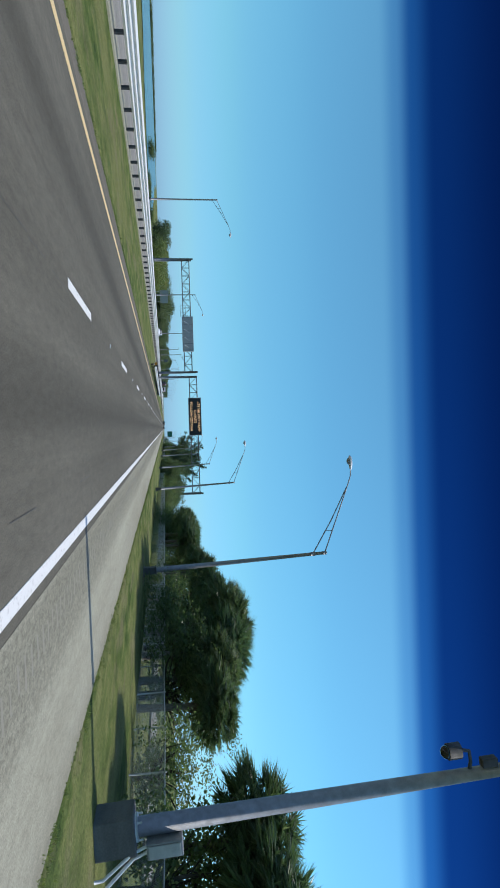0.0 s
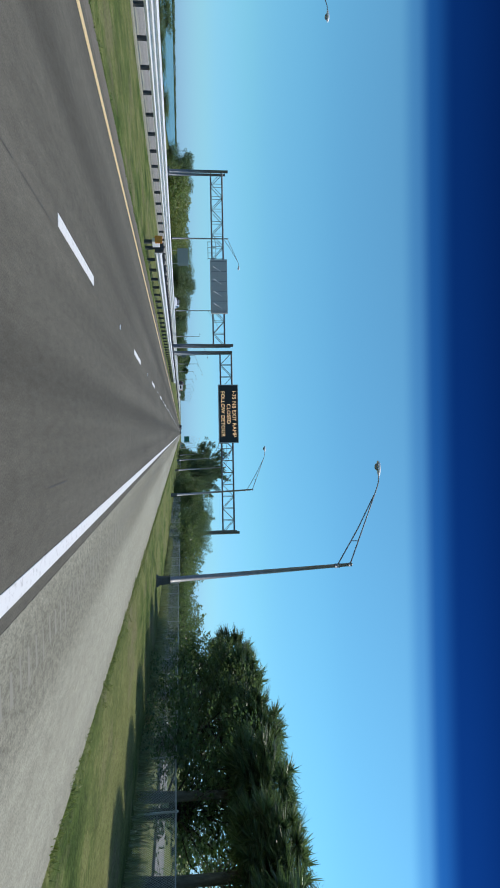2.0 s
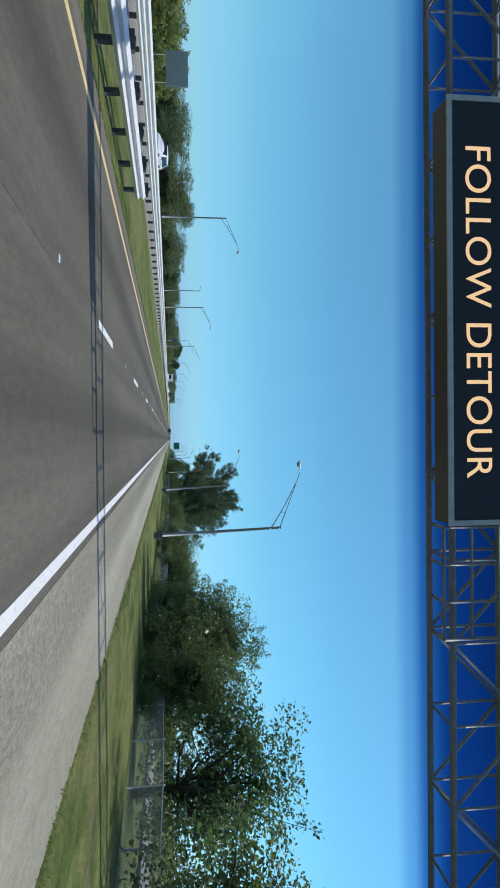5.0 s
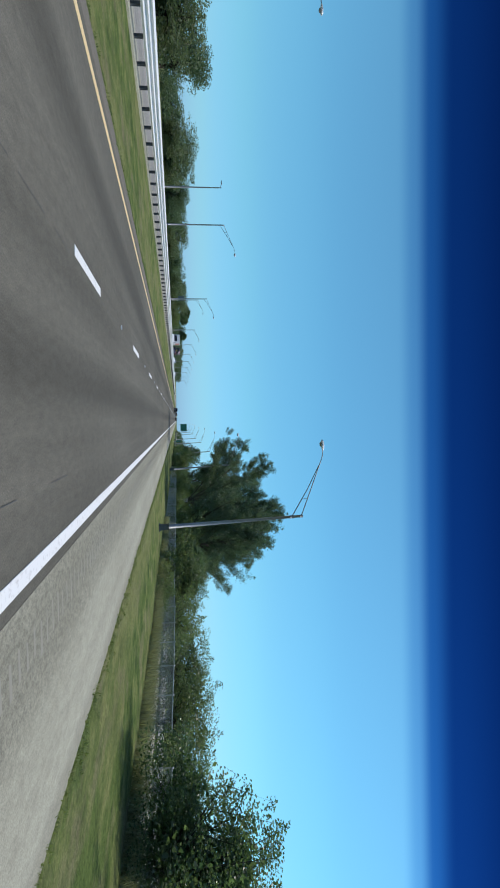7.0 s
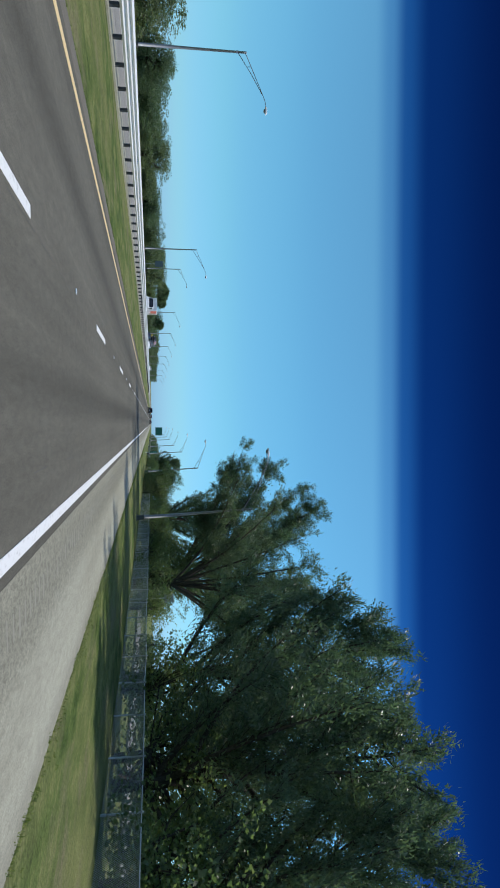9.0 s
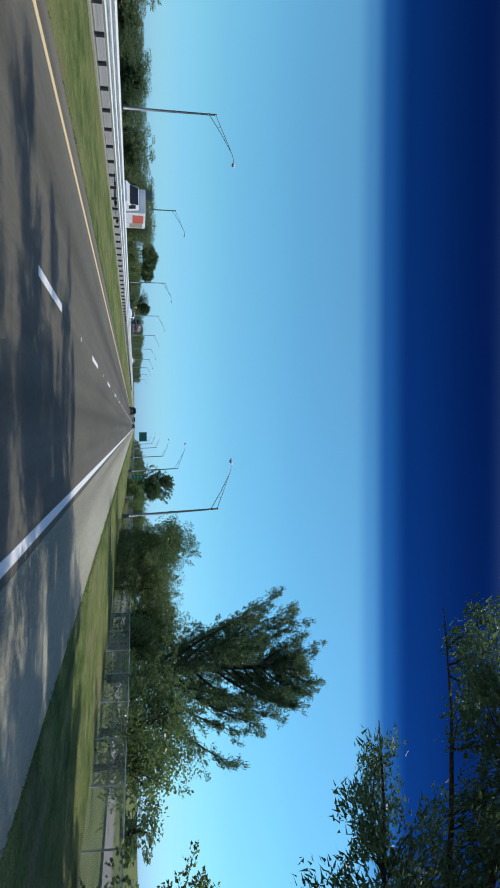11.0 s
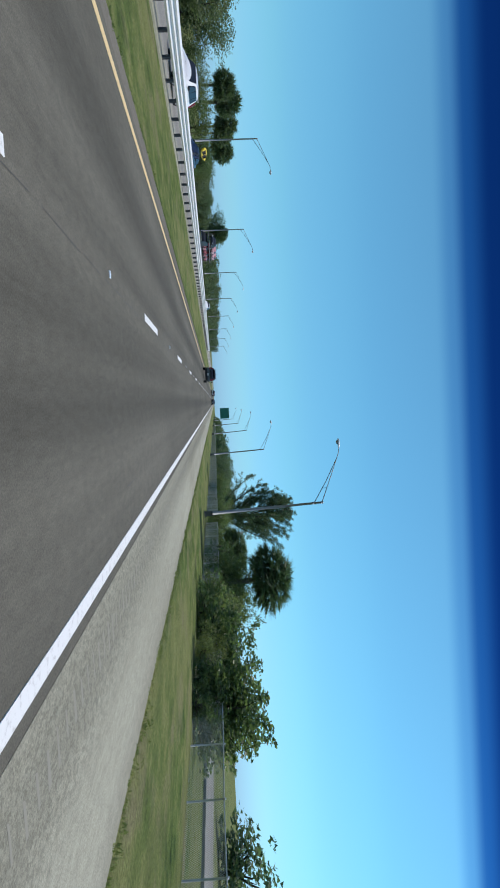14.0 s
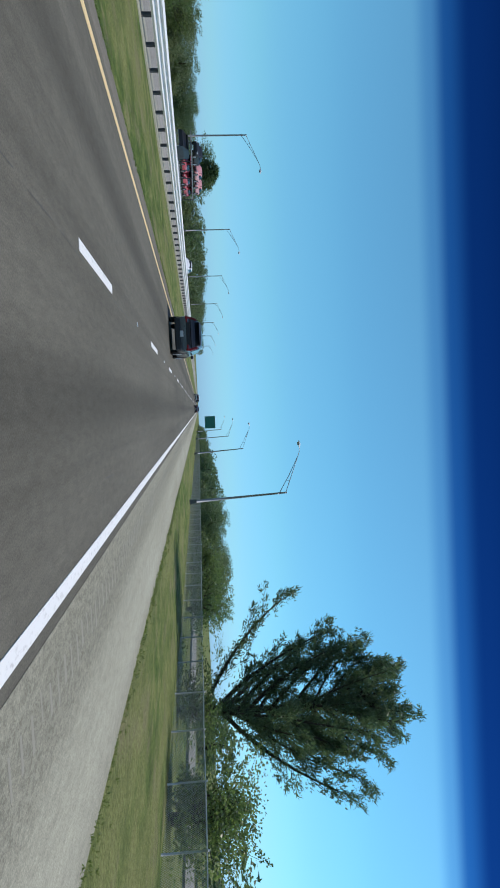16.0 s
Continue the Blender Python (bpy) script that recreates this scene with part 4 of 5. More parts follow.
def palm_tree(seed, height=6.0, fronds=190, reach=1.75, blades=40):
    """Cabbage palm: a straight stem under a dense ball of fan leaves, the lower ones hanging, with old leaf bases below."""
    rng = np.random.default_rng(seed)
    top = new("palm_tree")
    stem = height - reach
    bm = bmesh.new()
    tube(bm, [(0, 0, -0.3), (0.03, 0, stem * 0.3), (0.06, 0.03, stem * 0.7), (0.08, 0.05, stem)], [0.15, 0.115, 0.11, 0.125], 10)
    for k in range(46):
        a, z = k * 2.4, stem * (0.62 + 0.38 * k / 46)
        d = np.array([math.cos(a), math.sin(a), 0.0])
        c = np.array([0.07, 0.04, z])
        tube(bm, [tuple(c + d * 0.12), tuple(c + d * 0.24 + (0, 0, 0.14))], [0.03, 0.012], 4)
    part("trunk", bm, M_PALM_BARK, top)
    bm = bmesh.new()
    pts, dirs = [], []
    hub = np.array([0.08, 0.05, stem])
    for k in range(fronds):
        a = k * 2.39996
        el = math.asin(1 - 1.86 * (k + 0.5) / fronds) + rng.uniform(-0.12, 0.12)
        d = np.array([np.cos(a) * np.cos(el), np.sin(a) * np.cos(el), np.sin(el)])
        stalk = reach * (rng.uniform(0.56, 0.72) if k % 4 else rng.uniform(0.3, 0.5))
        palm = hub + d * stalk
        tube(bm, [tuple(hub), tuple(hub + d * stalk * 0.5 + (0, 0, 0.03)), tuple(palm)], [0.02, 0.016, 0.011], 4, cap=False)
        side = np.cross(d, (0, 0, 1.0)) if abs(d[2]) < 0.95 else np.array([1.0, 0, 0])
        side /= np.linalg.norm(side)
        roll = rng.normal() * 0.5
        side = side * math.cos(roll) + np.cross(d, side) * math.sin(roll)
        for j in range(blades):
            b = np.radians(-105 + 210 * j / (blades - 1))
            w = d * np.cos(b) + side * np.sin(b) * 0.95
            pts.append(palm)
            dirs.append(w / np.linalg.norm(w) + (0, 0, -0.06))
    pts, dirs = np.array(pts), np.array(dirs)
    v, f = leaves_at(rng, pts, dirs + rng.normal(size=dirs.shape) * 0.1, reach * 0.29, 0.052, 0.2)
    # tips bend down under their own weight
    v[2::3, 2] -= rng.uniform(0.0, 0.07, len(v) // 3) * reach
    crown = from_arrays("crown", v, f, M_PALM, top)
    part("leaf_stalk", bm, M_PALM, crown)
    return top


def plant(model, x, y, height, width, label, category="tree", group="", turn=0.0, base=-0.1):
    """A copy of a model tree, of the given height and width, in metres, whatever the model's own."""
    h0, w0 = model["tall"], model["wide"]
    m = pose(x, y, base, 0, 0, turn) @ Matrix.Diagonal((width / w0, width / w0, height / h0, 1))
    ob = copy_thing(model, m)
    return tagged(ob, label, category, group)


def model(ob):
    """Notes a model tree's own height and width."""
    crown = next(c for c in ob.children if c.name.startswith("crown"))
    co = np.empty(len(crown.data.vertices) * 3, np.float32)
    crown.data.vertices.foreach_get("co", co)
    co = co.reshape(-1, 3)
    ob["tall"] = float(np.percentile(co[:, 2], 99.7))
    ob["wide"] = 2 * float(np.percentile(np.hypot(co[:, 0], co[:, 1]), 98))
    return ob


rngp = random.Random(11)
BROAD = [model(broad_tree(s, 6.0, 3.2, k, 0.115, 60, 180, M_LEAF, 120, 8, 4)) for s, k in ((1, 0.3), (2, 0.25), (3, 0.08), (4, 0.05))]
BUSH = [model(broad_tree(s, 3.0, 2.2, 0.04, 0.1, 36, 110, M_LEAF_LIGHT, 60, 6, 4)) for s in (21, 22, 23)]
PINE = [model(pine_tree(31, 10.0, 5.0, 56000, 0.4, 44, 0.75, 0.2, 0.05)), model(pine_tree(32, 10.0, 5.0, 54000, -0.5, 40, 0.8, 0.19)), model(pine_tree(33, 10.0, 4.6, 62000, 0.3, 40, 1.15, 0.135))]
# the old pine by the road has long boughs that reach out over the verge
BOUGHS = ((-9.8, 7.5, 9.4), (-11.3, 4.5, 10.0), (-8.8, 3.5, 13.4), (-12.0, 1.0, 10.5), (-10.0, -3.0, 12.5), (-9.5, 5.5, 11.6), (-6.5, 8.5, 8.0), (-7.5, 1.0, 16.0))
BIG = [model(spreading_pine(35, sprays=55000)), model(spreading_pine(36, 20.0, 10.5, 190000, BOUGHS))]
PALM = [model(palm_tree(s)) for s in (43, 44)]
WEED = [model(broad_tree(s, 1.2, 1.5, 0.03, 0.08, 50, 45, M_LEAF_LIGHT, 25, 4)) for s in (61, 62)]
PALE = [model(broad_tree(s, 3.0, 2.2, 0.04, 0.14, 50, 100, M_LEAF_PALE, 60, 6)) for s in (71, 72)]
FAR = [model(broad_tree(s, 7.0, 4.2, 0.06, 0.165, 66, 175, M_LEAF_FAR, 100, 1)) for s in (51, 52, 53)]
DISTANT = [model(broad_tree(s, 7.0, 4.2, 0.06, 0.46, 13, 95, M_LEAF_FAR, 25, 1)) for s in (54, 55, 56)]
LEAFY = [model(broad_tree(s, 6.0, 3.2, 0.06, 0.1, 120, 200, M_LEAF, 200, 12, 4)) for s in (91, 92)]
GRAPE = [model(broad_tree(s, 3.0, 2.2, 0.04, 0.115, 44, 125, M_LEAF_LIGHT, 60, 8, 6)) for s in (81, 82)]
MODELS = [*WEED, *BIG, *BROAD, *BUSH, *PINE, *PALM, *FAR, *DISTANT, *PALE, *GRAPE, *LEAFY]

ROUND = "dense round dark-green broad-leaved tree behind the roadside fence"
HEDGE = "dense dark-green tree leafy to the ground beside the grass verge"
SHRUB = "light-green sunlit leafy bush against the roadside fence"
SHEOAK = "tall feathery grey-green pine with open rising limbs"
FAN = "cabbage palm with a round head of fan leaves"

# broad trees beside the shoulder: x, y, height, width, model
for x, y, h, w, k in (
    (13.8, 29, 4.2, 7.5, 2), (13.6, 35, 4.4, 7.5, 3), (13.8, 40.5, 4.3, 5.5, 2), (15.6, 66, 4.4, 6, 1), (14.4, 72, 4.4, 7.0, 3),
    (14.2, 76.5, 4.5, 7.0, 3), (14.2, 81.5, 4.8, 5.0, 2), (15, 131.5, 4.7, 6.4, 3), (15.2, 139, 5.2, 7.5, 2), (15.2, 147, 5.8, 7.5, 3), (15, 155.5, 6.2, 7.5, 2), (13.5, 175.2, 3.3, 4.5, 2),
):
    plant(BROAD[k], x, y, h, w, HEDGE if k > 1 else ROUND, group="broad trees beside the road", turn=rngp.uniform(0, 360))
for x, y, h, w, k in (
    (14.6, 205.5, 2.4, 3.6, 2), (15.4, 340, 4.6, 6.0, 0), (12.7, 336.6, 4.1, 5.0, 3), (14.2, 357, 2.9, 4.2, 3), (15.5, 212.5, 3.1, 5.0, 3),
    (15.5, 219, 3.0, 5.0, 2), (15.6, 242.5, 4.2, 5.0, 3), (15.5, 322, 4.4, 6.5, 3), (16.5, 336, 5.0, 6.5, 2), (17, 300, 7.5, 8.0, 3), (16, 308, 5.0, 6, 2),
):
    plant(BROAD[k], x, y, h, w, ROUND, group="broad trees beside the road", turn=rngp.uniform(0, 360))
for x, y, h, w, k in (
    (14.8, 48.6, 3.0, 4.2, 0), (15.0, 53, 3.4, 4, 1), (15.2, 92, 2.6, 5.5, 1), (15, 98, 2.3, 5, 2), (15.2, 103, 2.0, 5, 0), (15.4, 108.5, 2.7, 6, 1), (14.8, 115, 3.3, 7, 2),
    (14.8, 121, 3.4, 7, 0), (14.2, 244, 2.6, 5, 1), (14, 316, 3.2, 5, 2), (14, 329, 2.8, 5, 0), (14.2, 366, 1.5, 4.5, 1), (14.2, 375.6, 3.2, 5.5, 2),
):
    plant(BUSH[k], x, y, h, w, SHRUB, "bush", "bushes along the fence", rngp.uniform(0, 360))
for x, y, h, w, k in (
    (13.9, 382, 2.8, 5.5, 0), (14.0, 384.8, 3.1, 5, 1), (15.7, 429, 3.2, 5.4, 1),
    (15.4, 435.5, 2.7, 4.8, 2), (14.3, 440.5, 2.6, 4, 1), (14.2, 448, 2.7, 4, 0), (17, 478, 3.2, 6, 1), (17, 484, 3.5, 7, 2), (17, 491, 3.3, 7, 0),
):
    plant(BUSH[k], x, y, h, w, SHRUB, "bush", "bushes along the fence", rngp.uniform(0, 360))
for x, y, h, w, k in (
    (15.5, 261, 12.2, 11, 0), (15.8, 329.4, 11.4, 8.4, 2), (16.7, 460, 10.8, 9.2, 2), (15.8, 255.5, 10.6, 6.6, 1), (16, 273, 15.5, 11, 1),
):
    plant(PINE[k], x, y, h, w, SHEOAK, "pine tree", "pines beside the road", rngp.uniform(0, 360))
for x, y, h, w, k in ((16.8, 301.5, BIG[1]["tall"], BIG[1]["wide"], 1), (15.0, 289, 15, 16, 0), (19, 268, 11, 12, 0)):
    plant(BIG[k], x, y, h, w, "huge spreading pine with dark forked limbs and grey-green plumes", "pine tree", "pines beside the road", 40 * (1 - k))
for x, y, h, w, k in (
    (13.2, 43.5, 5.2, 4.4, 1), (13.2, 29.2, 4.5, 4.2, 0), (13.4, 26.8, 4.1, 3.8, 1), (13.4, 39.6, 6.0, 4.6, 0), (13.1, 35.8, 5.9, 5.2, 0), (13.4, 17.4, 4.7, 4.4, 0), (13.6, 14.6, 4.6, 4.4, 1), (14.2, 55, 5.5, 3.8, 0), (14.6, 60, 5.2, 4.0, 1), (14.0, 84, 4.9, 3.6, 0),
    (14.5, 239, 3.5, 4.4, 1), (13.9, 417.8, 6.0, 4.9, 0), (13.7, 426.6, 3.4, 3.8, 1), (14.4, 431.5, 2.9, 3.4, 0), (13.2, 32.4, 5.3, 4.6, 1), (14.2, 76, 5.2, 4.2, 0), (13.4, 64, 4.5, 4.0, 1), (13.6, 67.6, 4.6, 4.2, 0), (13.5, 71.4, 4.8, 4.2, 1), (13.6, 79.5, 4.9, 4.0, 1),
):
    plant(PALM[k], x, y, h, w, FAN, "palm tree", "palms beside the road", rngp.uniform(0, 360))

for x, y, h, w, k in (
    (13.7, 16.5, 3.5, 5, 0), (13.9, 22.4, 2.5, 5, 1), (15.3, 56, 3.6, 4.6, 2), (15.6, 61, 3.8, 4.6, 0), (13.5, 418, 3.2, 4.4, 0), (13.5, 423, 2.6, 4.0, 1), (15.5, 419, 4.0, 4.8, 1), (15.5, 423.5, 3.4, 4.6, 2),
    (13.9, 84.5, 3.0, 4, 0), (14.6, 41, 4.2, 5, 0), (15.8, 45.5, 3.4, 5, 0), (14.3, 239.5, 2.6, 4, 1), (15.4, 226, 2.9, 5, 1), (15.2, 236, 3.0, 5, 2), (14.4, 300, 3.6, 6, 2), (14.4, 306, 3.4, 6, 0), (14.2, 288, 3.2, 6, 1), (14.6, 281, 2.8, 5, 2), (15.4, 449.6, 3.0, 4.4, 1), (14.6, 456, 2.0, 5, 1), (15, 255, 4.2, 7, 1), (15, 262, 4.6, 8, 2), (15.2, 269, 4, 7, 1),
):
    plant(BUSH[k], x, y, h, w, "dark leafy undergrowth beneath taller trees", "bush", "undergrowth beside the road", rngp.uniform(0, 360))
for y, h in ((46, 1.0), *((157 + 2 * k, 1.3 + 0.1 * (k % 3)) for k in range(11)), *((397 + 2 * k, 1.2 + 0.1 * (k % 4)) for k in range(8)), *((221 + 2 * k, 1.1 + 0.15 * (k % 3)) for k in range(6))):
    plant(WEED[y // 2 % 2], 12.35, y, h, 2.2, "low weedy shrub growing against the fence foot", "shrub", "weeds along the fence", rngp.uniform(0, 360))

for x, y, h, w, k in ((12.8, 164.2, 5.9, 6.8, 0), (12.7, 170.2, 5.2, 6.2, 1), (12.9, 159.4, 4.7, 5.6, 1), (14.4, 231, 3.3, 6.0, 0), (14.0, 187.5, 3.7, 6.6, 0), (13.8, 193.5, 3.8, 7.0, 1), (13.0, 199.2, 3.8, 6.2, 0), (12.2, 341, 4.7, 5.6, 1), (11.9, 346, 6.3, 6.0, 0), (12.2, 350.6, 3.8, 4.2, 1)):
    plant(LEAFY[k], x, y, h, w, "dense leafy tree hanging over the fence and the verge", "tree", "broad trees beside the road", rngp.uniform(0, 360))
for x, y, h, w, k in ((13.6, 399, 3.0, 6, 0), (13.4, 405, 2.9, 6, 1), (13.5, 409.8, 2.5, 4.4, 0)):
    plant(GRAPE[k], x, y, h, w, "glossy round-leaved bush hanging over the roadside fence", "bush", "round-leaved bushes along the fence", rngp.uniform(0, 360))

# tree belt beyond the oncoming carriageway, with its dips: y, height, width
for y, h, w in (
    (234, 4.6, 11), (243, 5.7, 14), (266, 6.6, 14), (280, 7.5, 13), (303, 4.3, 10), (316, 6.6, 15), (328, 5.2, 11), (340, 4.4, 12), (352, 4.8, 11), (362, 5.6, 13), (376, 3.4, 10),
    (388, 4.2, 12), (399, 3.8, 10), (418, 5.6, 13), (432, 5.8, 12), (441, 6.3, 13), (451, 6.7, 13), (460, 6.6, 11), (515, 4.4, 10), (569, 7.4, 13),
):
    plant(FAR[rngp.randrange(3)], rngp.uniform(-49, -46), y, h, w, "dense round-crowned green tree beyond the oncoming carriageway", group="trees beyond the far carriageway", turn=rngp.uniform(0, 360), base=-0.4)
y = 232
while y < 465:
    w = rngp.uniform(7, 9)
    plant(DISTANT[rngp.randrange(3)], rngp.uniform(-52, -50), y, rngp.uniform(3.0, 3.8), w, "low leafy scrub tree beyond the oncoming carriageway", group="trees beyond the far carriageway", turn=rngp.uniform(0, 360), base=-0.4)
    y += w * 0.8
for y0, y1, h in ((578, 650, 6.0), (656, 980, 7.0)):
    y = y0 + 3
    while y < y1:
        w = rngp.uniform(8, 11)
        plant(DISTANT[rngp.randrange(3)], rngp.uniform(-50, -45), y, h * rngp.uniform(0.8, 1.12), w, "leafy green tree in the belt beyond the oncoming carriageway", group="trees beyond the far carriageway", turn=rngp.uniform(0, 360), base=-0.4)
        y += w * rngp.uniform(0.62, 0.9)
for x, y, h in ((-46, 478, 8.2), (-45, 482, 9.3), (-47, 486, 8.6), (-45, 491, 8.9), (-46, 496, 8.2), (-45, 502, 8.5), (-47, 506, 7.4), (-45, 564, 8.8), (-46, 571, 8.2)):
    plant(PALM[y % 2], x, y, h * 0.93, 5.0, "tall cabbage palm beyond the oncoming carriageway", "palm tree", "palms beyond the far carriageway", rngp.uniform(0, 360), -0.4)
for x, y, h in ((-43, 463, 3.4), (-43, 470, 3.8), (-43, 478, 4.2), (-43, 486, 4.0), (-43, 494, 4.2), (-43, 502, 4.2), (-45, 509, 4.0)):
    plant(BUSH[y % 3], x, y, h, 6.5, "green bush under the palms", "bush", "bushes beyond the far carriageway", rngp.uniform(0, 360), -0.4)
for k in range(9):
    plant(PALE[k % 2], -45.5 - 0.8 * (k % 2), 179 + 4.8 * k, 3.9 + 0.3 * (k % 3), 8.0, "pale-green sunlit round tree before the darker belt", "tree", "pale trees beyond the far carriageway", rngp.uniform(0, 360), -0.4)
for y in (196, 204, 212):
    plant(FAR[y % 3], -56, y, 5.4, 9.5, "leafy green tree in the belt beyond the oncoming carriageway", group="trees beyond the far carriageway", turn=y, base=-0.4)
for y in range(60, 1500, 30):
    plant(DISTANT[rngp.randrange(3)], rngp.uniform(-440, -400) - 0.12 * y, y, rngp.uniform(3.0, 4.2), 48, "hazy far-off green tree at the edge of the fields", group="far-off trees beyond the fields", turn=rngp.uniform(0, 360), base=-0.6)
for k in range(7):
    plant(FAR[k % 3], -47 - (k % 2), 514 + 6 * k, 3.6 + 0.3 * (k % 3), 8.5, "low leafy scrub tree beyond the oncoming carriageway", group="trees beyond the far carriageway", turn=50 * k, base=-0.4)
# growth at the water's edge
for x, y, h, w in ((-45, 128, 0.7, 4.5), (-45.5, 133, 0.8, 5), (-45.5, 139, 0.7, 5), (-44.6, 146, 1.0, 4.5), (-45.2, 151, 0.9, 4), (-42.6, 158.5, 2.3, 4.2), (-43, 162, 1.4, 4), (-60, 150, 1.5, 5), (-61, 155, 1.8, 5)):
    plant(BUSH[int(y) % 3], x, y, h, w, "low dark-green bush at the edge of the lake", "bush", "bushes at the lake edge", rngp.uniform(0, 360), -0.4)
# distant belt on the near side
y = 505
while y < 980:
    w = rngp.uniform(8, 11)
    plant((FAR if y < 540 else DISTANT)[rngp.randrange(3)], rngp.uniform(18, 24), y, rngp.uniform(4.0, 6.0), w, "leafy green tree in the distant belt beside the road", group="distant trees beside the road", turn=rngp.uniform(0, 360))
    y += w * rngp.uniform(0.7, 1.0)
for y in range(120, 520, 22):
    plant(DISTANT[rngp.randrange(3)], rngp.uniform(36, 46), y, rngp.uniform(4.0, 5.6), 10, "leafy green tree far behind the fence", group="trees behind the side road", turn=rngp.uniform(0, 360), base=-0.5)
for ob in MODELS:
    for child in list(ob.children_recursive):
        bpy.data.objects.remove(child)
    bpy.data.objects.remove(ob)


# ---- chain-link fence beside the verge ----
def wire_panel(long, high, pitch=0.08, r=0.0028):
    """One bay of woven wire: slanting three-sided wires, both ways, cut at the bay's edges."""
    verts, faces = [], []
    for way in (1, -1):
        for k in range(-int(high / pitch), int(long / pitch) + 1):
            a = k * pitch
            u0, u1 = max(0.0, -a), min(high, long - a)
            if u1 - u0 < 0.03:
                continue
            n = len(verts)
            for u in (u0, u1):
                z = u if way > 0 else high - u
                verts += [(0.7 * r * way + dx, a + u + dy, z + dz) for dx, dy, dz in ((-r, 0, 0), (r * 0.6, r, -r * way), (r * 0.6, -r, r * way))]
            faces += [(n + i, n + (i + 1) % 3, n + 3 + (i + 1) % 3, n + 3 + i) for i in range(3)]
    me = bpy.data.meshes.new("wire_mesh")
    me.from_pydata(verts, [], faces)
    me.materials.append(M_WIRE)
    return me


def chain_link_fence(x, y0, y1, label, high=1.1, step=3.05):
    top = thing("chain_link_fence", (x, y0, -0.1), label, "fence", "wire fences beyond the verge")
    n = int((y1 - y0) / step)
    bm = bmesh.new()
    tube(bm, [(0, 0, -0.2), (0, 0, high + 0.03)], [0.03, 0.03], 8)
    tube(bm, [(0, 0, high + 0.03), (0, 0, high + 0.07)], [0.037, 0.02], 8)
    first = part("fence_post", bm, M_FENCE, top)
    bm = bmesh.new()
    tube(bm, [(0, 0, high), (0, step, high)], [0.02, 0.02], 6)
    rail = part("top_rail", bm, M_FENCE, top)
    panel = wire_panel(step, high - 0.05)
    rng = random.Random(int(y0))
    dip = [rng.uniform(-0.03, 0.03) for _ in range(n + 1)]
    for k in range(n + 1):
        ob = first if k == 0 else new("fence_post", first.data)
        ob.parent, ob.location = top, (rng.uniform(-0.015, 0.015), k * step, dip[k])
        ob.rotation_euler = (radians(rng.uniform(-1, 1)), radians(rng.uniform(-1.5, 1.5)), 0)
        if k < n:
            ob = rail if k == 0 else new("top_rail", rail.data)
            tilt = math.atan2(dip[k + 1] - dip[k], step)
            ob.parent, ob.location, ob.rotation_euler = top, (0, k * step, dip[k]), (tilt, 0, 0)
            ob = new("wire_mesh", panel)
            ob.parent, ob.location, ob.rotation_euler = top, (-0.03, k * step, 0.03 + dip[k]), (tilt, radians(rng.uniform(-1, 1)), 0)


chain_link_fence(12.6, 14, 204, "low galvanised chain-link fence along the grass verge")
chain_link_fence(12.9, 206, 436, "weathered chain-link fence before dark trees and scrub")
chain_link_fence(12.7, 438, 720, "long chain-link fence with round posts beside the verge")
strip("dirt_track", 13.8, 19.5, M_DIRT, "pale dry packed dirt strip behind the fence", "dirt", -0.16, 195, 250, 0.3)


# ---- grass blades ----
def grass(name, x0, x1, y0, y1, count, seed, label, edge=None, tall=0.055, wide=0.014, mat=M_BLADE):
    """Short blades in tufts; with an edge they gather along that line and lap over it unevenly."""
    rng = np.random.default_rng(seed)
    tufts = count // 9
    if edge is None:
        cx = rng.uniform(x0, x1, tufts)
    else:
        cx = edge + (x1 - x0) * np.abs(rng.normal(size=tufts)) * 0.4 * (1 if x1 > edge else -1)
    cy = rng.uniform(y0, y1, tufts)
    if edge is not None:
        wave = np.array([noise.noise(Vector((0, b * 0.7, seed))) * 0.12 + noise.noise(Vector((3, b * 0.12, seed))) * 0.1 for b in cy])
        cx = cx + wave
    cen = np.repeat(np.c_[cx, cy], 9, 0) + rng.normal(size=(tufts * 9, 2)) * 0.035
    p = np.c_[cen, [max(ground_height(a, b), 0.0 if abs(a - 6.4) < 0.1 or abs(a + 4.4) < 0.1 else -9) - 0.005 for a, b in cen]]
    d = np.c_[rng.normal(size=(len(p), 2)) * 0.5, np.ones(len(p))]
    v, f = leaves_at(rng, p, d * (0.5, 0.5, 1) if tall > 0.1 else d, tall, wide, 0.1)
    tagged(from_arrays(name, v, f, mat), label, "grass", kind="stuff")


grass("verge_grass_edge", 6.5, 7.1, 2, 470, 70000, 61, "short green and straw grass lapping over the shoulder edge", 6.45)
grass("median_grass_edge", -4.9, -4.45, 8, 480, 40000, 62, "short green grass lapping over the median edge", -4.4)
for y0, y1, n in ((44, 112, 12000), (178, 250, 26000), (336, 384, 12000)):
    grass("dry_weeds", 11.9, 12.65, y0, y1, n, y0, "pale dry reedy weeds along the fence foot", tall=0.5, wide=0.022, mat=M_DRY)


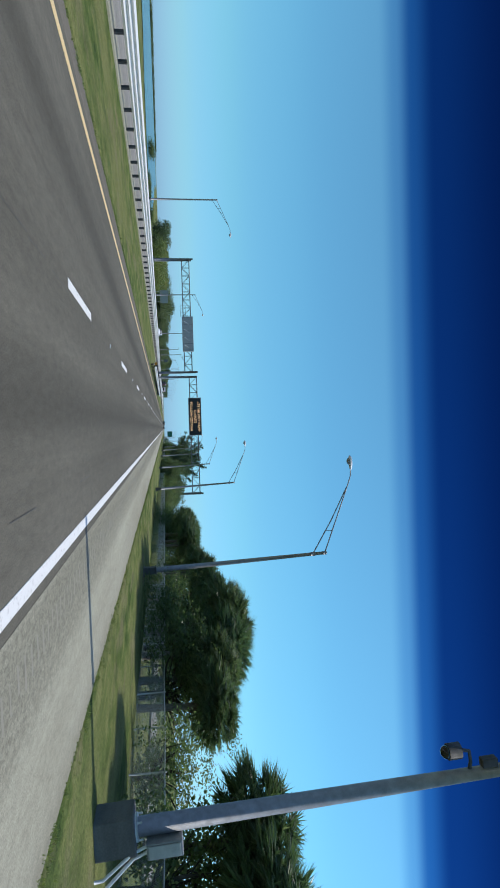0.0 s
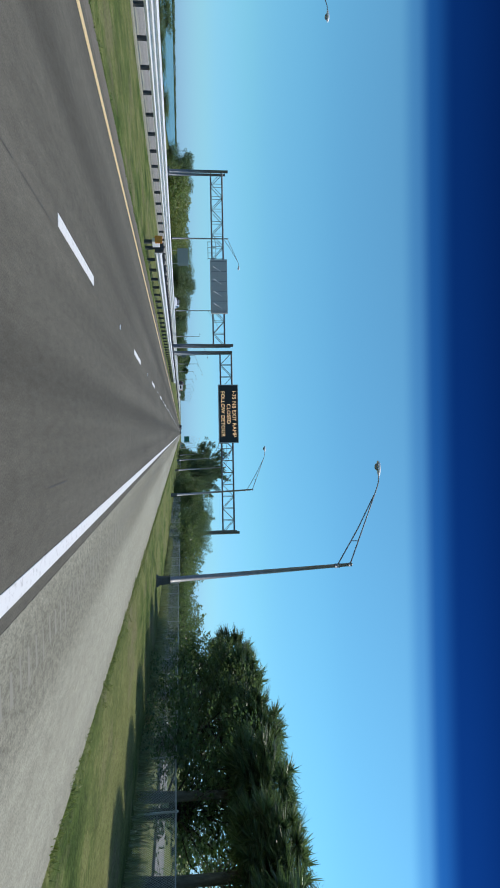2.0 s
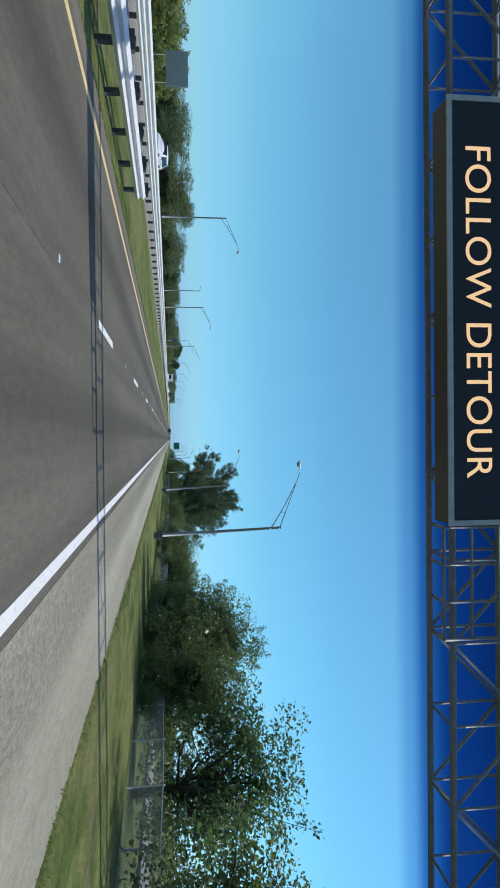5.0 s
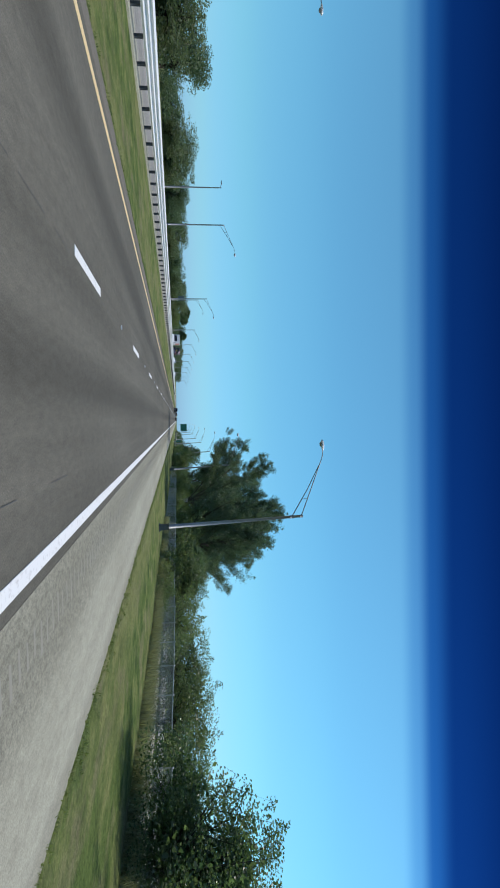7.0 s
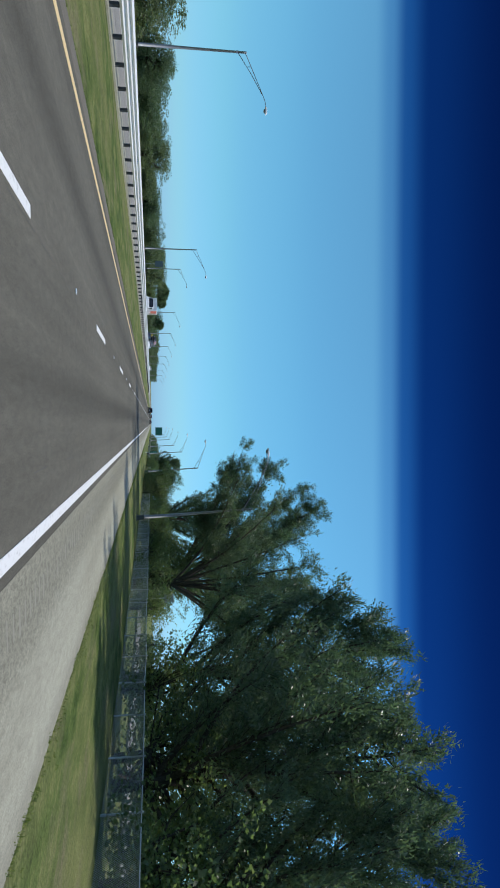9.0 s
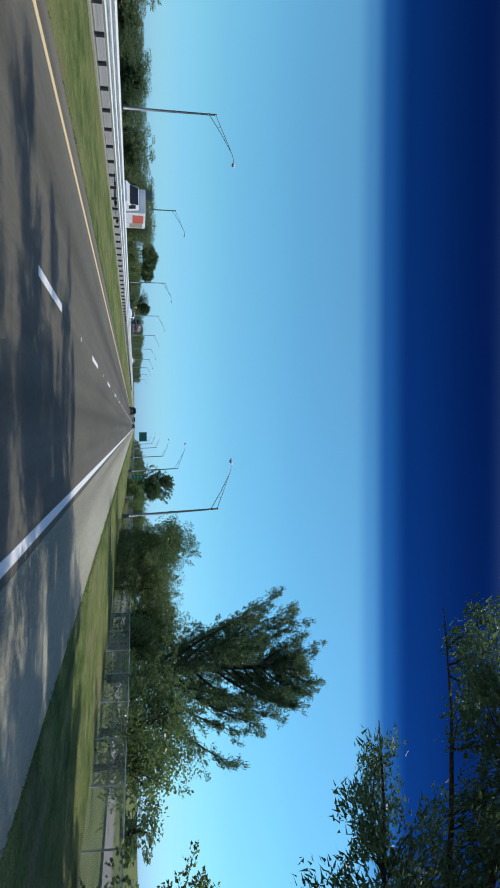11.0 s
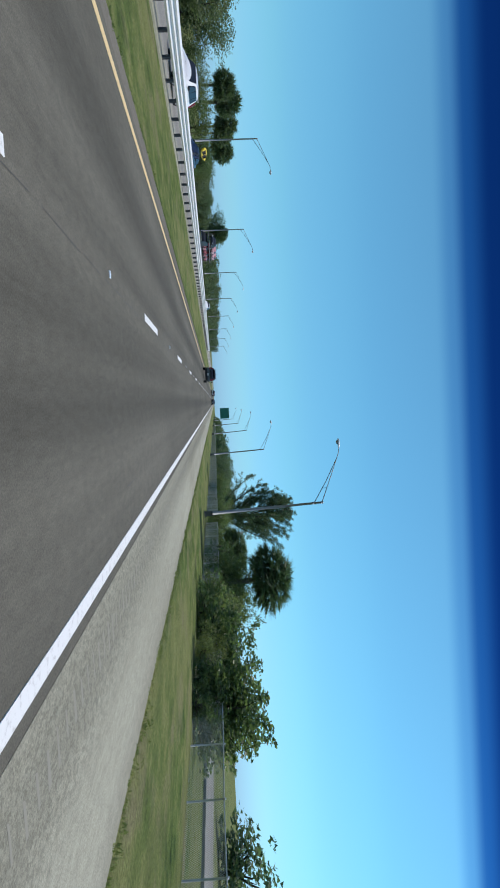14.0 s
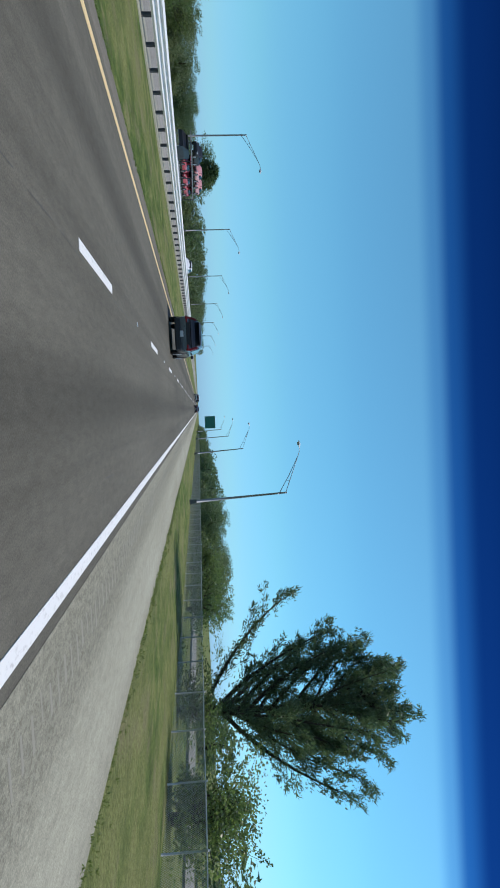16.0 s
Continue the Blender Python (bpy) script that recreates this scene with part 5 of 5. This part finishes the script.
# ---- vehicles ----
M_TRUCK_RED = material("truck_red", (0.55, 0.09, 0.04), 0.5)
def loft(bm, sections, closed=True):
    rows = [[bm.verts.new(p) for p in s] for s in sections]
    n = len(rows[0])
    for a, b in zip(rows, rows[1:]):
        for k in range(n if closed else n - 1):
            bm.faces.new((a[k], a[(k + 1) % n], b[(k + 1) % n], b[k]))
    if closed:
        bm.faces.new(rows[0])
        bm.faces.new(rows[-1][::-1])
    bmesh.ops.recalc_face_normals(bm, faces=bm.faces)


def wheel(parent, x, y, r=0.36, wide=0.24, side=1):
    bm = bmesh.new()
    prof = [(0.62, -0.5), (0.9, -0.5), (1.0, -0.36), (1.0, 0.36), (0.9, 0.5), (0.62, 0.5)]
    seg = 28
    rows = [[bm.verts.new((b * wide, a * r * math.cos(2 * math.pi * k / seg), a * r * math.sin(2 * math.pi * k / seg))) for a, b in prof] for k in range(seg)]
    for k in range(seg):
        a, b = rows[k], rows[(k + 1) % seg]
        for j in range(len(prof)):
            bm.faces.new((a[j], a[(j + 1) % len(prof)], b[(j + 1) % len(prof)], b[j]))
    bmesh.ops.recalc_face_normals(bm, faces=bm.faces)
    w = new("wheel")
    w.parent, w.location = parent, (x, y, r)
    part("tyre", bm, M_TYRE, w, smooth=True)
    bm = bmesh.new()
    s = side * wide * 0.46
    for k in range(5):
        t = Matrix.Rotation(2 * math.pi * k / 5, 4, "X")
        for off in (-0.055, 0.055):
            box(bm, t @ Vector((s, off * 1.2, r * 0.33)), (0.03, 0.05, r * 0.6), t)
    tube(bm, [(s - 0.02 * side, 0, 0), (s + 0.02 * side, 0, 0)], [0.075, 0.07], 12)
    seg = 24
    ring = [[bm.verts.new((s + dx, rr * math.cos(2 * math.pi * k / seg), rr * math.sin(2 * math.pi * k / seg))) for rr, dx in ((r * 0.56, 0), (r * 0.66, 0.01 * side), (r * 0.66, -0.12 * side), (r * 0.56, -0.1 * side))] for k in range(seg)]
    for k in range(seg):
        a, b = ring[k], ring[(k + 1) % seg]
        for j in range(4):
            bm.faces.new((a[j], a[(j + 1) % 4], b[(j + 1) % 4], b[j]))
    bmesh.ops.recalc_face_normals(bm, faces=bm.faces)
    part("rim", bm, M_RIM, w)
    bm = bmesh.new()
    bmesh.ops.create_cone(bm, cap_ends=True, segments=20, radius1=r * 0.62, radius2=r * 0.62, depth=0.03, matrix=Matrix.Translation((s - 0.07 * side, 0, 0)) @ Matrix.Rotation(radians(90), 4, "Y"))
    part("brake_disc", bm, M_TRIM, w)


def body_section(y, half, z0, z1, top_half, belt):
    """A closed ring across the car at y: sill, flank, shoulder, roof."""
    right = [(half * 0.9, z0), (half * 0.985, z0 + 0.12), (half, (z0 + belt) / 2), (half * 0.985, belt - 0.06), (half * 0.955, belt)]
    if z1 > belt + 0.05:
        right += [(top_half + (half * 0.955 - top_half) * 0.35, belt + (z1 - belt) * 0.62), (top_half, z1 - 0.07), (top_half * 0.86, z1 - 0.015), (0, z1)]
    else:
        right += [(half * 0.9, belt + (z1 - belt) * 0.3), (half * 0.8, belt + (z1 - belt) * 0.6), (half * 0.6, z1 - 0.01), (0, z1)]
    ring = [(x, y, z) for x, z in right] + [(-x, y, z) for x, z in reversed(right[:-1])]
    return ring


def suv(place, mat, label, turn=0.0, group="", length=4.6, sedan=False):
    """A car whose tail faces -y: body shell, glass, lamps, wheels, mirrors."""
    top = thing("car", place, label, "car", group, turn)
    half, tall, belt = 0.93, (1.46 if sedan else 1.7), (0.92 if sedan else 1.02)
    L = length
    roof = 0.62 if sedan else 0.66
    if sedan:
        keys = [(0.0, 0.86, 0.42, 0.9, 0.7), (0.04, 0.9, 0.3, 1.0, 0.8), (0.12, 0.93, 0.24, 1.05, 0.8), (0.2, 0.93, 0.22, 1.1, 0.66), (0.34, 0.93, 0.2, tall - 0.04, 0.62), (0.46, 0.93, 0.2, tall, 0.62), (0.6, 0.93, 0.2, tall - 0.06, 0.62), (0.74, 0.93, 0.22, 1.0, 0.66), (0.88, 0.92, 0.22, 0.88, 0.7), (0.97, 0.86, 0.3, 0.76, 0.7), (1.0, 0.76, 0.4, 0.66, 0.6)]
    else:
        keys = [(0.0, 0.86, 0.46, 1.06, 0.74), (0.015, 0.9, 0.36, 1.12, 0.74), (0.05, 0.93, 0.3, 1.42, roof), (0.1, 0.93, 0.27, tall - 0.06, roof), (0.2, 0.93, 0.25, tall, roof), (0.42, 0.93, 0.23, tall + 0.01, roof), (0.58, 0.93, 0.23, tall - 0.06, roof), (0.72, 0.93, 0.25, 1.12, 0.72), (0.86, 0.93, 0.26, 1.02, 0.72), (0.96, 0.88, 0.32, 0.9, 0.7), (1.0, 0.8, 0.44, 0.78, 0.6)]
    bm = bmesh.new()
    loft(bm, [body_section(u * L, hw, z0, z1, th, belt if z1 > belt + 0.12 else min(belt, z1 - 0.06)) for u, hw, z0, z1, th in keys])
    # wheel arches
    axle = (0.19 * L, 0.8 * L)
    body = part("body", bm, mat, top, smooth=True)
    sub = body.modifiers.new("round", "SUBSURF")
    sub.levels = sub.render_levels = 2
    r = 0.345 if sedan else 0.37
    for y in axle:
        for s in (1, -1):
            bm = bmesh.new()
            arc = [(math.cos(a), math.sin(a)) for a in np.linspace(-0.25, math.pi + 0.25, 15)]
            rows = []
            for x, rr in ((s * 0.86, r * 1.1), (s * 0.945, r * 1.1), (s * 0.952, r * 1.27), (s * 0.9, r * 1.3)):
                rows.append([bm.verts.new((x, y + rr * c, r + rr * d)) for c, d in arc])
            for a, b in zip(rows, rows[1:]):
                for k in range(14):
                    bm.faces.new((a[k], a[k + 1], b[k + 1], b[k]))
            bmesh.ops.create_cone(bm, cap_ends=True, segments=24, radius1=r * 1.1, radius2=r * 1.1, depth=0.06, matrix=Matrix.Translation((s * 0.915, y, r)) @ Matrix.Rotation(radians(90), 4, "Y"))
            bmesh.ops.recalc_face_normals(bm, faces=bm.faces)
            part("wheel_arch", bm, M_TRIM, top)
            wheel(top, s * 0.86, y, r, 0.23, s)
    # side glass, set just outside the shell
    for s in (1, -1):
        y0, y1 = (0.25 * L, 0.67 * L) if sedan else (0.12 * L, 0.67 * L)
        cuts = [y0, y0 + 0.25 * (y1 - y0), y0 + 0.6 * (y1 - y0), y1]
        for a, b in zip(cuts, cuts[1:]):
            bm = bmesh.new()
            last = b == y1
            zt = tall - 0.17
            q = [(s * 0.888, a + 0.03, belt + 0.05), (s * 0.888, b - 0.03, belt + 0.05), (s * 0.735, (b - 0.55 if last else b - 0.03), zt), (s * 0.735, a + (0.2 if a == y0 else 0.03), zt)]
            out = [bm.verts.new((x + s * 0.012, y, z)) for x, y, z in q]
            inn = [bm.verts.new((x - s * 0.06, y, z)) for x, y, z in q]
            bm.faces.new(out)
            bm.faces.new(inn[::-1])
            for k in range(4):
                bm.faces.new((out[k], out[(k + 1) % 4], inn[(k + 1) % 4], inn[k]))
            bmesh.ops.recalc_face_normals(bm, faces=bm.faces)
            part("side_window", bm, M_GLASS, top)
    def pane(name, q, mat_, depth=0.05, label_=""):
        bm2 = bmesh.new()
        n = (Vector(q[1]) - Vector(q[0])).cross(Vector(q[3]) - Vector(q[0])).normalized()
        out2 = [bm2.verts.new(Vector(p) + n * 0.012) for p in q]
        inn2 = [bm2.verts.new(Vector(p) - n * depth) for p in q]
        bm2.faces.new(out2)
        bm2.faces.new(inn2[::-1])
        for k2 in range(len(q)):
            bm2.faces.new((out2[k2], out2[(k2 + 1) % len(q)], inn2[(k2 + 1) % len(q)], inn2[k2]))
        bmesh.ops.recalc_face_normals(bm2, faces=bm2.faces)
        return part(name, bm2, mat_, top, label_)
    if sedan:
        pane("rear_window", [(-0.66, 0.2 * L, 1.08), (0.66, 0.2 * L, 1.08), (0.56, 0.33 * L, tall - 0.06), (-0.56, 0.33 * L, tall - 0.06)], M_GLASS)
        zl, zh, yt = 0.68, 0.86, 0.0
    else:
        pane("rear_window", [(-0.74, 0.0, 1.13), (0.74, 0.0, 1.13), (0.6, 0.075 * L, 1.56), (-0.6, 0.075 * L, 1.56)], M_GLASS)
        zl, zh, yt = 0.86, 1.3, 0.0
        bm = bmesh.new()
        box(bm, (0, 0.25, 1.62), (1.2, 0.34, 0.045), bevel=0.018)
        part("roof_spoiler", bm, mat, top)
        bm = bmesh.new()
        box(bm, (0, -0.015, 0.99), (1.16, 0.05, 0.2), bevel=0.02)
        part("tailgate_panel", bm, M_TRIM, top)
        for s in (1, -1):
            bm = bmesh.new()
            tube(bm, [(s * 0.6, 0.25 * L, tall + 0.03), (s * 0.6, 0.4 * L, tall + 0.05), (s * 0.6, 0.55 * L, tall + 0.02)], [0.018, 0.018, 0.018], 6)
            part("roof_rail", bm, M_TRIM, top)
        bm = bmesh.new()
        tube(bm, [(0.1, 0.35, 1.66), (0.1, 0.2, 1.88)], [0.012, 0.005], 5)
        part("antenna", bm, M_TRIM, top)
    for s in (1, -1):
        bm = bmesh.new()
        if sedan:
            box(bm, (s * 0.72, 0.02, 0.8), (0.34, 0.12, 0.16), bevel=0.03)
        else:
            for k in range(6):
                u = k / 5
                box(bm, (s * (0.83 - 0.1 * u**2), 0.05 + 0.22 * u, 0.92 + 0.44 * u), (0.13, 0.16, 0.13), Matrix.Rotation(-s * 0.25, 4, "Y"), 0.03)
            box(bm, (s * 0.7, 0.0, 0.93), (0.26, 0.1, 0.09), bevel=0.03)
        part("tail_lamp", bm, M_TAIL, top, "red tail lamp")
        bm = bmesh.new()
        box(bm, (s * 0.74, 0.985 * L - 0.06, 0.68), (0.3, 0.16, 0.13), bevel=0.04)
        part("headlamp", bm, M_LAMP_CLEAR, top, "clear headlamp")
        bm = bmesh.new()
        box(bm, (s * 1.0, 0.64 * L, belt + 0.08), (0.2, 0.1, 0.15), bevel=0.04)
        part("wing_mirror", bm, M_TRIM, top)
        for u in (0.36, 0.56):
            bm = bmesh.new()
            box(bm, (s * 0.935, u * L, belt - 0.1), (0.035, 0.2, 0.035), bevel=0.012)
            part("door_handle", bm, M_TRIM, top)
        bm = bmesh.new()
        box(bm, (s * 0.915, 0.5 * L, 0.33), (0.05, 0.44 * L, 0.12), bevel=0.02)
        part("side_sill", bm, M_TRIM, top)
    bm = bmesh.new()
    box(bm, (0, 0.05, 0.46), (1.64, 0.22, 0.3), bevel=0.06)
    part("rear_bumper", bm, M_TRIM, top)
    bm = bmesh.new()
    box(bm, (0, 0.985 * L - 0.05, 0.42), (1.5, 0.2, 0.26), bevel=0.06)
    part("front_bumper", bm, M_TRIM, top)
    bm = bmesh.new()
    box(bm, (0, -0.07, 0.66 if not sedan else 0.58), (0.32, 0.02, 0.16), bevel=0.005)
    part("number_plate", bm, M_PLATE, top, "pale plate with no readable marks")
    q = [(0.7, 0.725 * L, belt + 0.1), (-0.7, 0.725 * L, belt + 0.1), (-0.58, 0.585 * L, tall - 0.12), (0.58, 0.585 * L, tall - 0.12)]
    pane("windscreen", q, M_GLASS)
    return top


suv((-1.88, 463.2, 0), M_CAR_GREY, "dark grey compact SUV with red tail lamps in the passing lane")
suv((-1.85, 640, 0), M_CAR_WHITE, "white SUV far ahead in the passing lane")
suv((1.9, 610, 0), M_CAR_DARK, "dark car far ahead in the driving lane", sedan=True, length=4.7)
suv((-1.8, 700, 0), M_CAR_DARK, "dark SUV far ahead in the passing lane")
suv((1.9, 690, 0), M_CAR_BLUE, "blue sedan far ahead in the driving lane", sedan=True, length=4.7)
for x, y, m, sed, label in (
    (-26, 199.5, M_CAR_WHITE, False, "white SUV on the oncoming carriageway"),
    (-18.5, 419.5, M_CAR_WHITE, False, "white SUV on the oncoming carriageway"),
    (-22.5, 546, M_CAR_WHITE, False, "white SUV far along the oncoming carriageway"),
):
    suv((x, y, FAR_Z), m, label, 180, sedan=sed, group="oncoming cars")


def box_truck(place):
    top = thing("box_truck", place, "white box truck with an orange-red panel and dark cab windows", "truck", turn=180)
    bm = bmesh.new()
    box(bm, (0, 2.4, 1.78), (2.2, 4.6, 1.9), bevel=0.05)
    part("cargo_box", bm, M_CAR_WHITE, top)
    for s in (1, -1):
        bm = bmesh.new()
        box(bm, (s * 1.102, 2.9, 2.05), (0.012, 2.4, 1.0))
        part("side_panel", bm, M_TRUCK_RED, top, "orange-red printed panel")
        bm = bmesh.new()
        box(bm, (s * 1.102, 1.0, 1.85), (0.012, 1.3, 1.2))
        part("side_panel", bm, M_DIRT, top, "tan printed panel")
        bm = bmesh.new()
        box(bm, (s * 1.11, 2.4, 0.86), (0.03, 4.6, 0.1), bevel=0.01)
        part("side_rail", bm, M_ALU, top)
        bm = bmesh.new()
        box(bm, (s * 0.93, 5.9, 1.55), (0.06, 0.9, 0.6), bevel=0.02)
        part("side_window", bm, M_GLASS, top)
    bm = bmesh.new()
    loft(bm, [[(-0.95, 4.8, 0.5), (0.95, 4.8, 0.5), (0.95, 4.8, 1.3), (0.85, 4.8, 2.15), (-0.85, 4.8, 2.15), (-0.95, 4.8, 1.3)],
              [(-0.95, 5.9, 0.5), (0.95, 5.9, 0.5), (0.95, 5.9, 1.3), (0.83, 5.8, 2.1), (-0.83, 5.8, 2.1), (-0.95, 5.9, 1.3)],
              [(-0.95, 6.5, 0.5), (0.95, 6.5, 0.5), (0.95, 6.5, 1.28), (0.9, 6.45, 1.35), (-0.9, 6.45, 1.35), (-0.95, 6.5, 1.28)],
              [(-0.9, 7.3, 0.5), (0.9, 7.3, 0.5), (0.9, 7.3, 1.05), (0.85, 7.2, 1.12), (-0.85, 7.2, 1.12), (-0.9, 7.3, 1.05)]])
    part("cab", bm, M_CAR_WHITE, top)
    bm = bmesh.new()
    q = [(-0.8, 6.46, 1.4), (0.8, 6.46, 1.4), (0.74, 5.9, 2.02), (-0.74, 5.9, 2.02)]
    vs = [bm.verts.new((x, y + 0.05, z + 0.05)) for x, y, z in q] + [bm.verts.new((x, y - 0.05, z - 0.05)) for x, y, z in q]
    bm.faces.new(vs[:4])
    bm.faces.new(vs[:3:-1])
    for k in range(4):
        bm.faces.new((vs[k], vs[(k + 1) % 4], vs[4 + (k + 1) % 4], vs[4 + k]))
    bmesh.ops.recalc_face_normals(bm, faces=bm.faces)
    part("windscreen", bm, M_GLASS, top)
    bm = bmesh.new()
    box(bm, (0, 3.5, 0.62), (1.0, 6.6, 0.25))
    part("chassis", bm, M_TRIM, top)
    for y in (1.3, 6.4):
        for s in (1, -1):
            wheel(top, s * 0.88, y, 0.4, 0.26, s)


box_truck((-18.3, 359.3, FAR_Z))


# ---- car transporter on the oncoming carriageway ----
def car_transporter(x, y):
    """Two decks on posts behind a dark cab; its nose points to -y at y, its tail lies 22 m behind."""
    top = thing("car_transporter", (x, y + 22, FAR_Z), "long car transporter lorry with a dark cab and two open decks", "truck", turn=180)
    bm = bmesh.new()
    loft(bm, [[(-1.15, 17.6, 0.5), (1.15, 17.6, 0.5), (1.15, 17.6, 1.3), (1.05, 17.6, 2.0), (-1.05, 17.6, 2.0), (-1.15, 17.6, 1.3)],
              [(-1.15, 20.4, 0.5), (1.15, 20.4, 0.5), (1.15, 20.4, 1.3), (1.0, 20.0, 2.0), (-1.0, 20.0, 2.0), (-1.15, 20.4, 1.3)],
              [(-1.1, 22.0, 0.5), (1.1, 22.0, 0.5), (1.05, 21.9, 1.2), (1.0, 21.8, 1.3), (-1.0, 21.8, 1.3), (-1.05, 21.9, 1.2)]])
    part("cab", bm, M_SIGN_BLACK, top)
    bm = bmesh.new()
    box(bm, (0, 20.45, 1.66), (1.8, 0.5, 0.5), bevel=0.05)
    part("windscreen", bm, M_GLASS, top)
    bm = bmesh.new()
    box(bm, (0, 22.02, 0.62), (2.1, 0.12, 0.4), bevel=0.04)
    part("front_bumper", bm, M_CHROME, top)
    for name, y0, y1, z in (("lower_deck", 0.0, 17.2, 0.6), ("upper_deck", 0.3, 21.4, 2.42)):
        bm = bmesh.new()
        for s in (1, -1):
            slab(bm, s * 0.95 - 0.3, s * 0.95 + 0.3, y0, y1, z - 0.12, z)
        for k in range(int((y1 - y0) / 1.9)):
            slab(bm, -1.2, 1.2, y0 + 1.9 * k + 0.2, y0 + 1.9 * k + 0.34, z - 0.2, z - 0.125)
        part(name, bm, M_ALU, top)
    for k in range(6):
        for s in (1, -1):
            bm = bmesh.new()
            slab(bm, s * 1.22 - 0.05, s * 1.22 + 0.05, 0.4 + 3.3 * k, 0.5 + 3.3 * k, 0.5, 2.6)
            part("post", bm, M_POST, top)
    for s in (1, -1):
        for wy in (4.6, 5.9, 15.4, 20.9):
            wheel(top, s * 0.95, wy, 0.46, 0.28, s)
    for cx, cy, z, m, sed, label in ((0, 1.6, 2.42, M_CAR_PINK, True, "faded red sedan loaded on the upper deck"), (0, 7.3, 2.42, M_CAR_PINK, True, "faded red sedan loaded above the middle of the transporter"),
                                     (0, 14.2, 2.42, M_SIGN_BLACK, True, "black sedan loaded on the upper deck above the cab"), (0, 1.0, 0.6, M_CAR_RED, False, "red SUV loaded on the lower deck tail"),
                                     (0, 6.1, 0.6, M_CAR_RED, False, "bright red SUV loaded on the lower deck middle"), (0, 11.6, 0.6, M_CAR_RED, False, "red SUV loaded on the lower deck behind the cab")):
        suv((x - cx, y + 22 - cy, z + FAR_Z), m, label, 180, sedan=sed, group="cars on the transporter")


car_transporter(-33.0, 516.5)


def kayak(x, y, z, long=3.6, wide=0.72):
    """A two-seat kayak on a car's roof bars, tipped so that its deck faces +x; its bow points to -y."""
    top = thing("kayak", (x, y, z), "yellow plastic kayak with dark cockpits on a car roof", "kayak")
    top.rotation_euler = (0, radians(68), 0)
    bm = bmesh.new()
    rows = []
    n = 16
    for k in range(n + 1):
        u = -1 + 2 * k / n
        w = wide / 2 * max(1 - abs(u) ** 2.4, 0.02) ** 0.8
        rise = 0.12 * abs(u) ** 3
        rows.append([(w * math.cos(a), u * long / 2, 0.17 + rise + (0.13 if math.sin(a) > 0 else 0.17 * max(1 - abs(u) ** 4, 0.15)) * math.sin(a)) for a in np.linspace(0, 2 * math.pi, 13)[:-1]])
    loft(bm, rows)
    part("hull", bm, M_SIGN_YELLOW, top, smooth=True)
    for yy in (-0.62, 0.55):
        bm = bmesh.new()
        bmesh.ops.create_uvsphere(bm, u_segments=14, v_segments=8, radius=0.4, matrix=Matrix.Translation((0, yy, 0.29)) @ Matrix.Diagonal((0.62, 1, 0.12, 1)))
        cockpit = part("cockpit", bm, M_TRIM, top, "dark open cockpit", smooth=True)
        bm = bmesh.new()
        box(bm, (0, yy + 0.26, 0.36), (0.36, 0.06, 0.16), bevel=0.02)
        part("seat_back", bm, M_TRIM, cockpit)
    for yy in (-0.95, 1.0):
        bm = bmesh.new()
        tube(bm, [(-0.36, yy, 0.1), (-0.3, yy, 0.3), (0, yy, 0.315), (0.3, yy, 0.3), (0.36, yy, 0.1)], [0.012] * 5, 5)
        part("strap", bm, M_TRIM, top, "dark tie-down strap")


kayak_car = suv((-25.0, 450.1, FAR_Z), M_CAR_NAVY, "dark blue sedan carrying a kayak on the oncoming carriageway", 180, sedan=True, length=4.7, group="oncoming cars")
for yy in (1.65, 3.15):
    bm = bmesh.new()
    box(bm, (0, yy, 1.5), (1.25, 0.06, 0.04), bevel=0.012)
    for s in (1, -1):
        box(bm, (s * 0.58, yy, 1.43), (0.06, 0.08, 0.16), bevel=0.012)
    part("roof_bar", bm, M_TRIM, kayak_car)
kayak(-25.1, 447.7, 1.86 + FAR_Z)
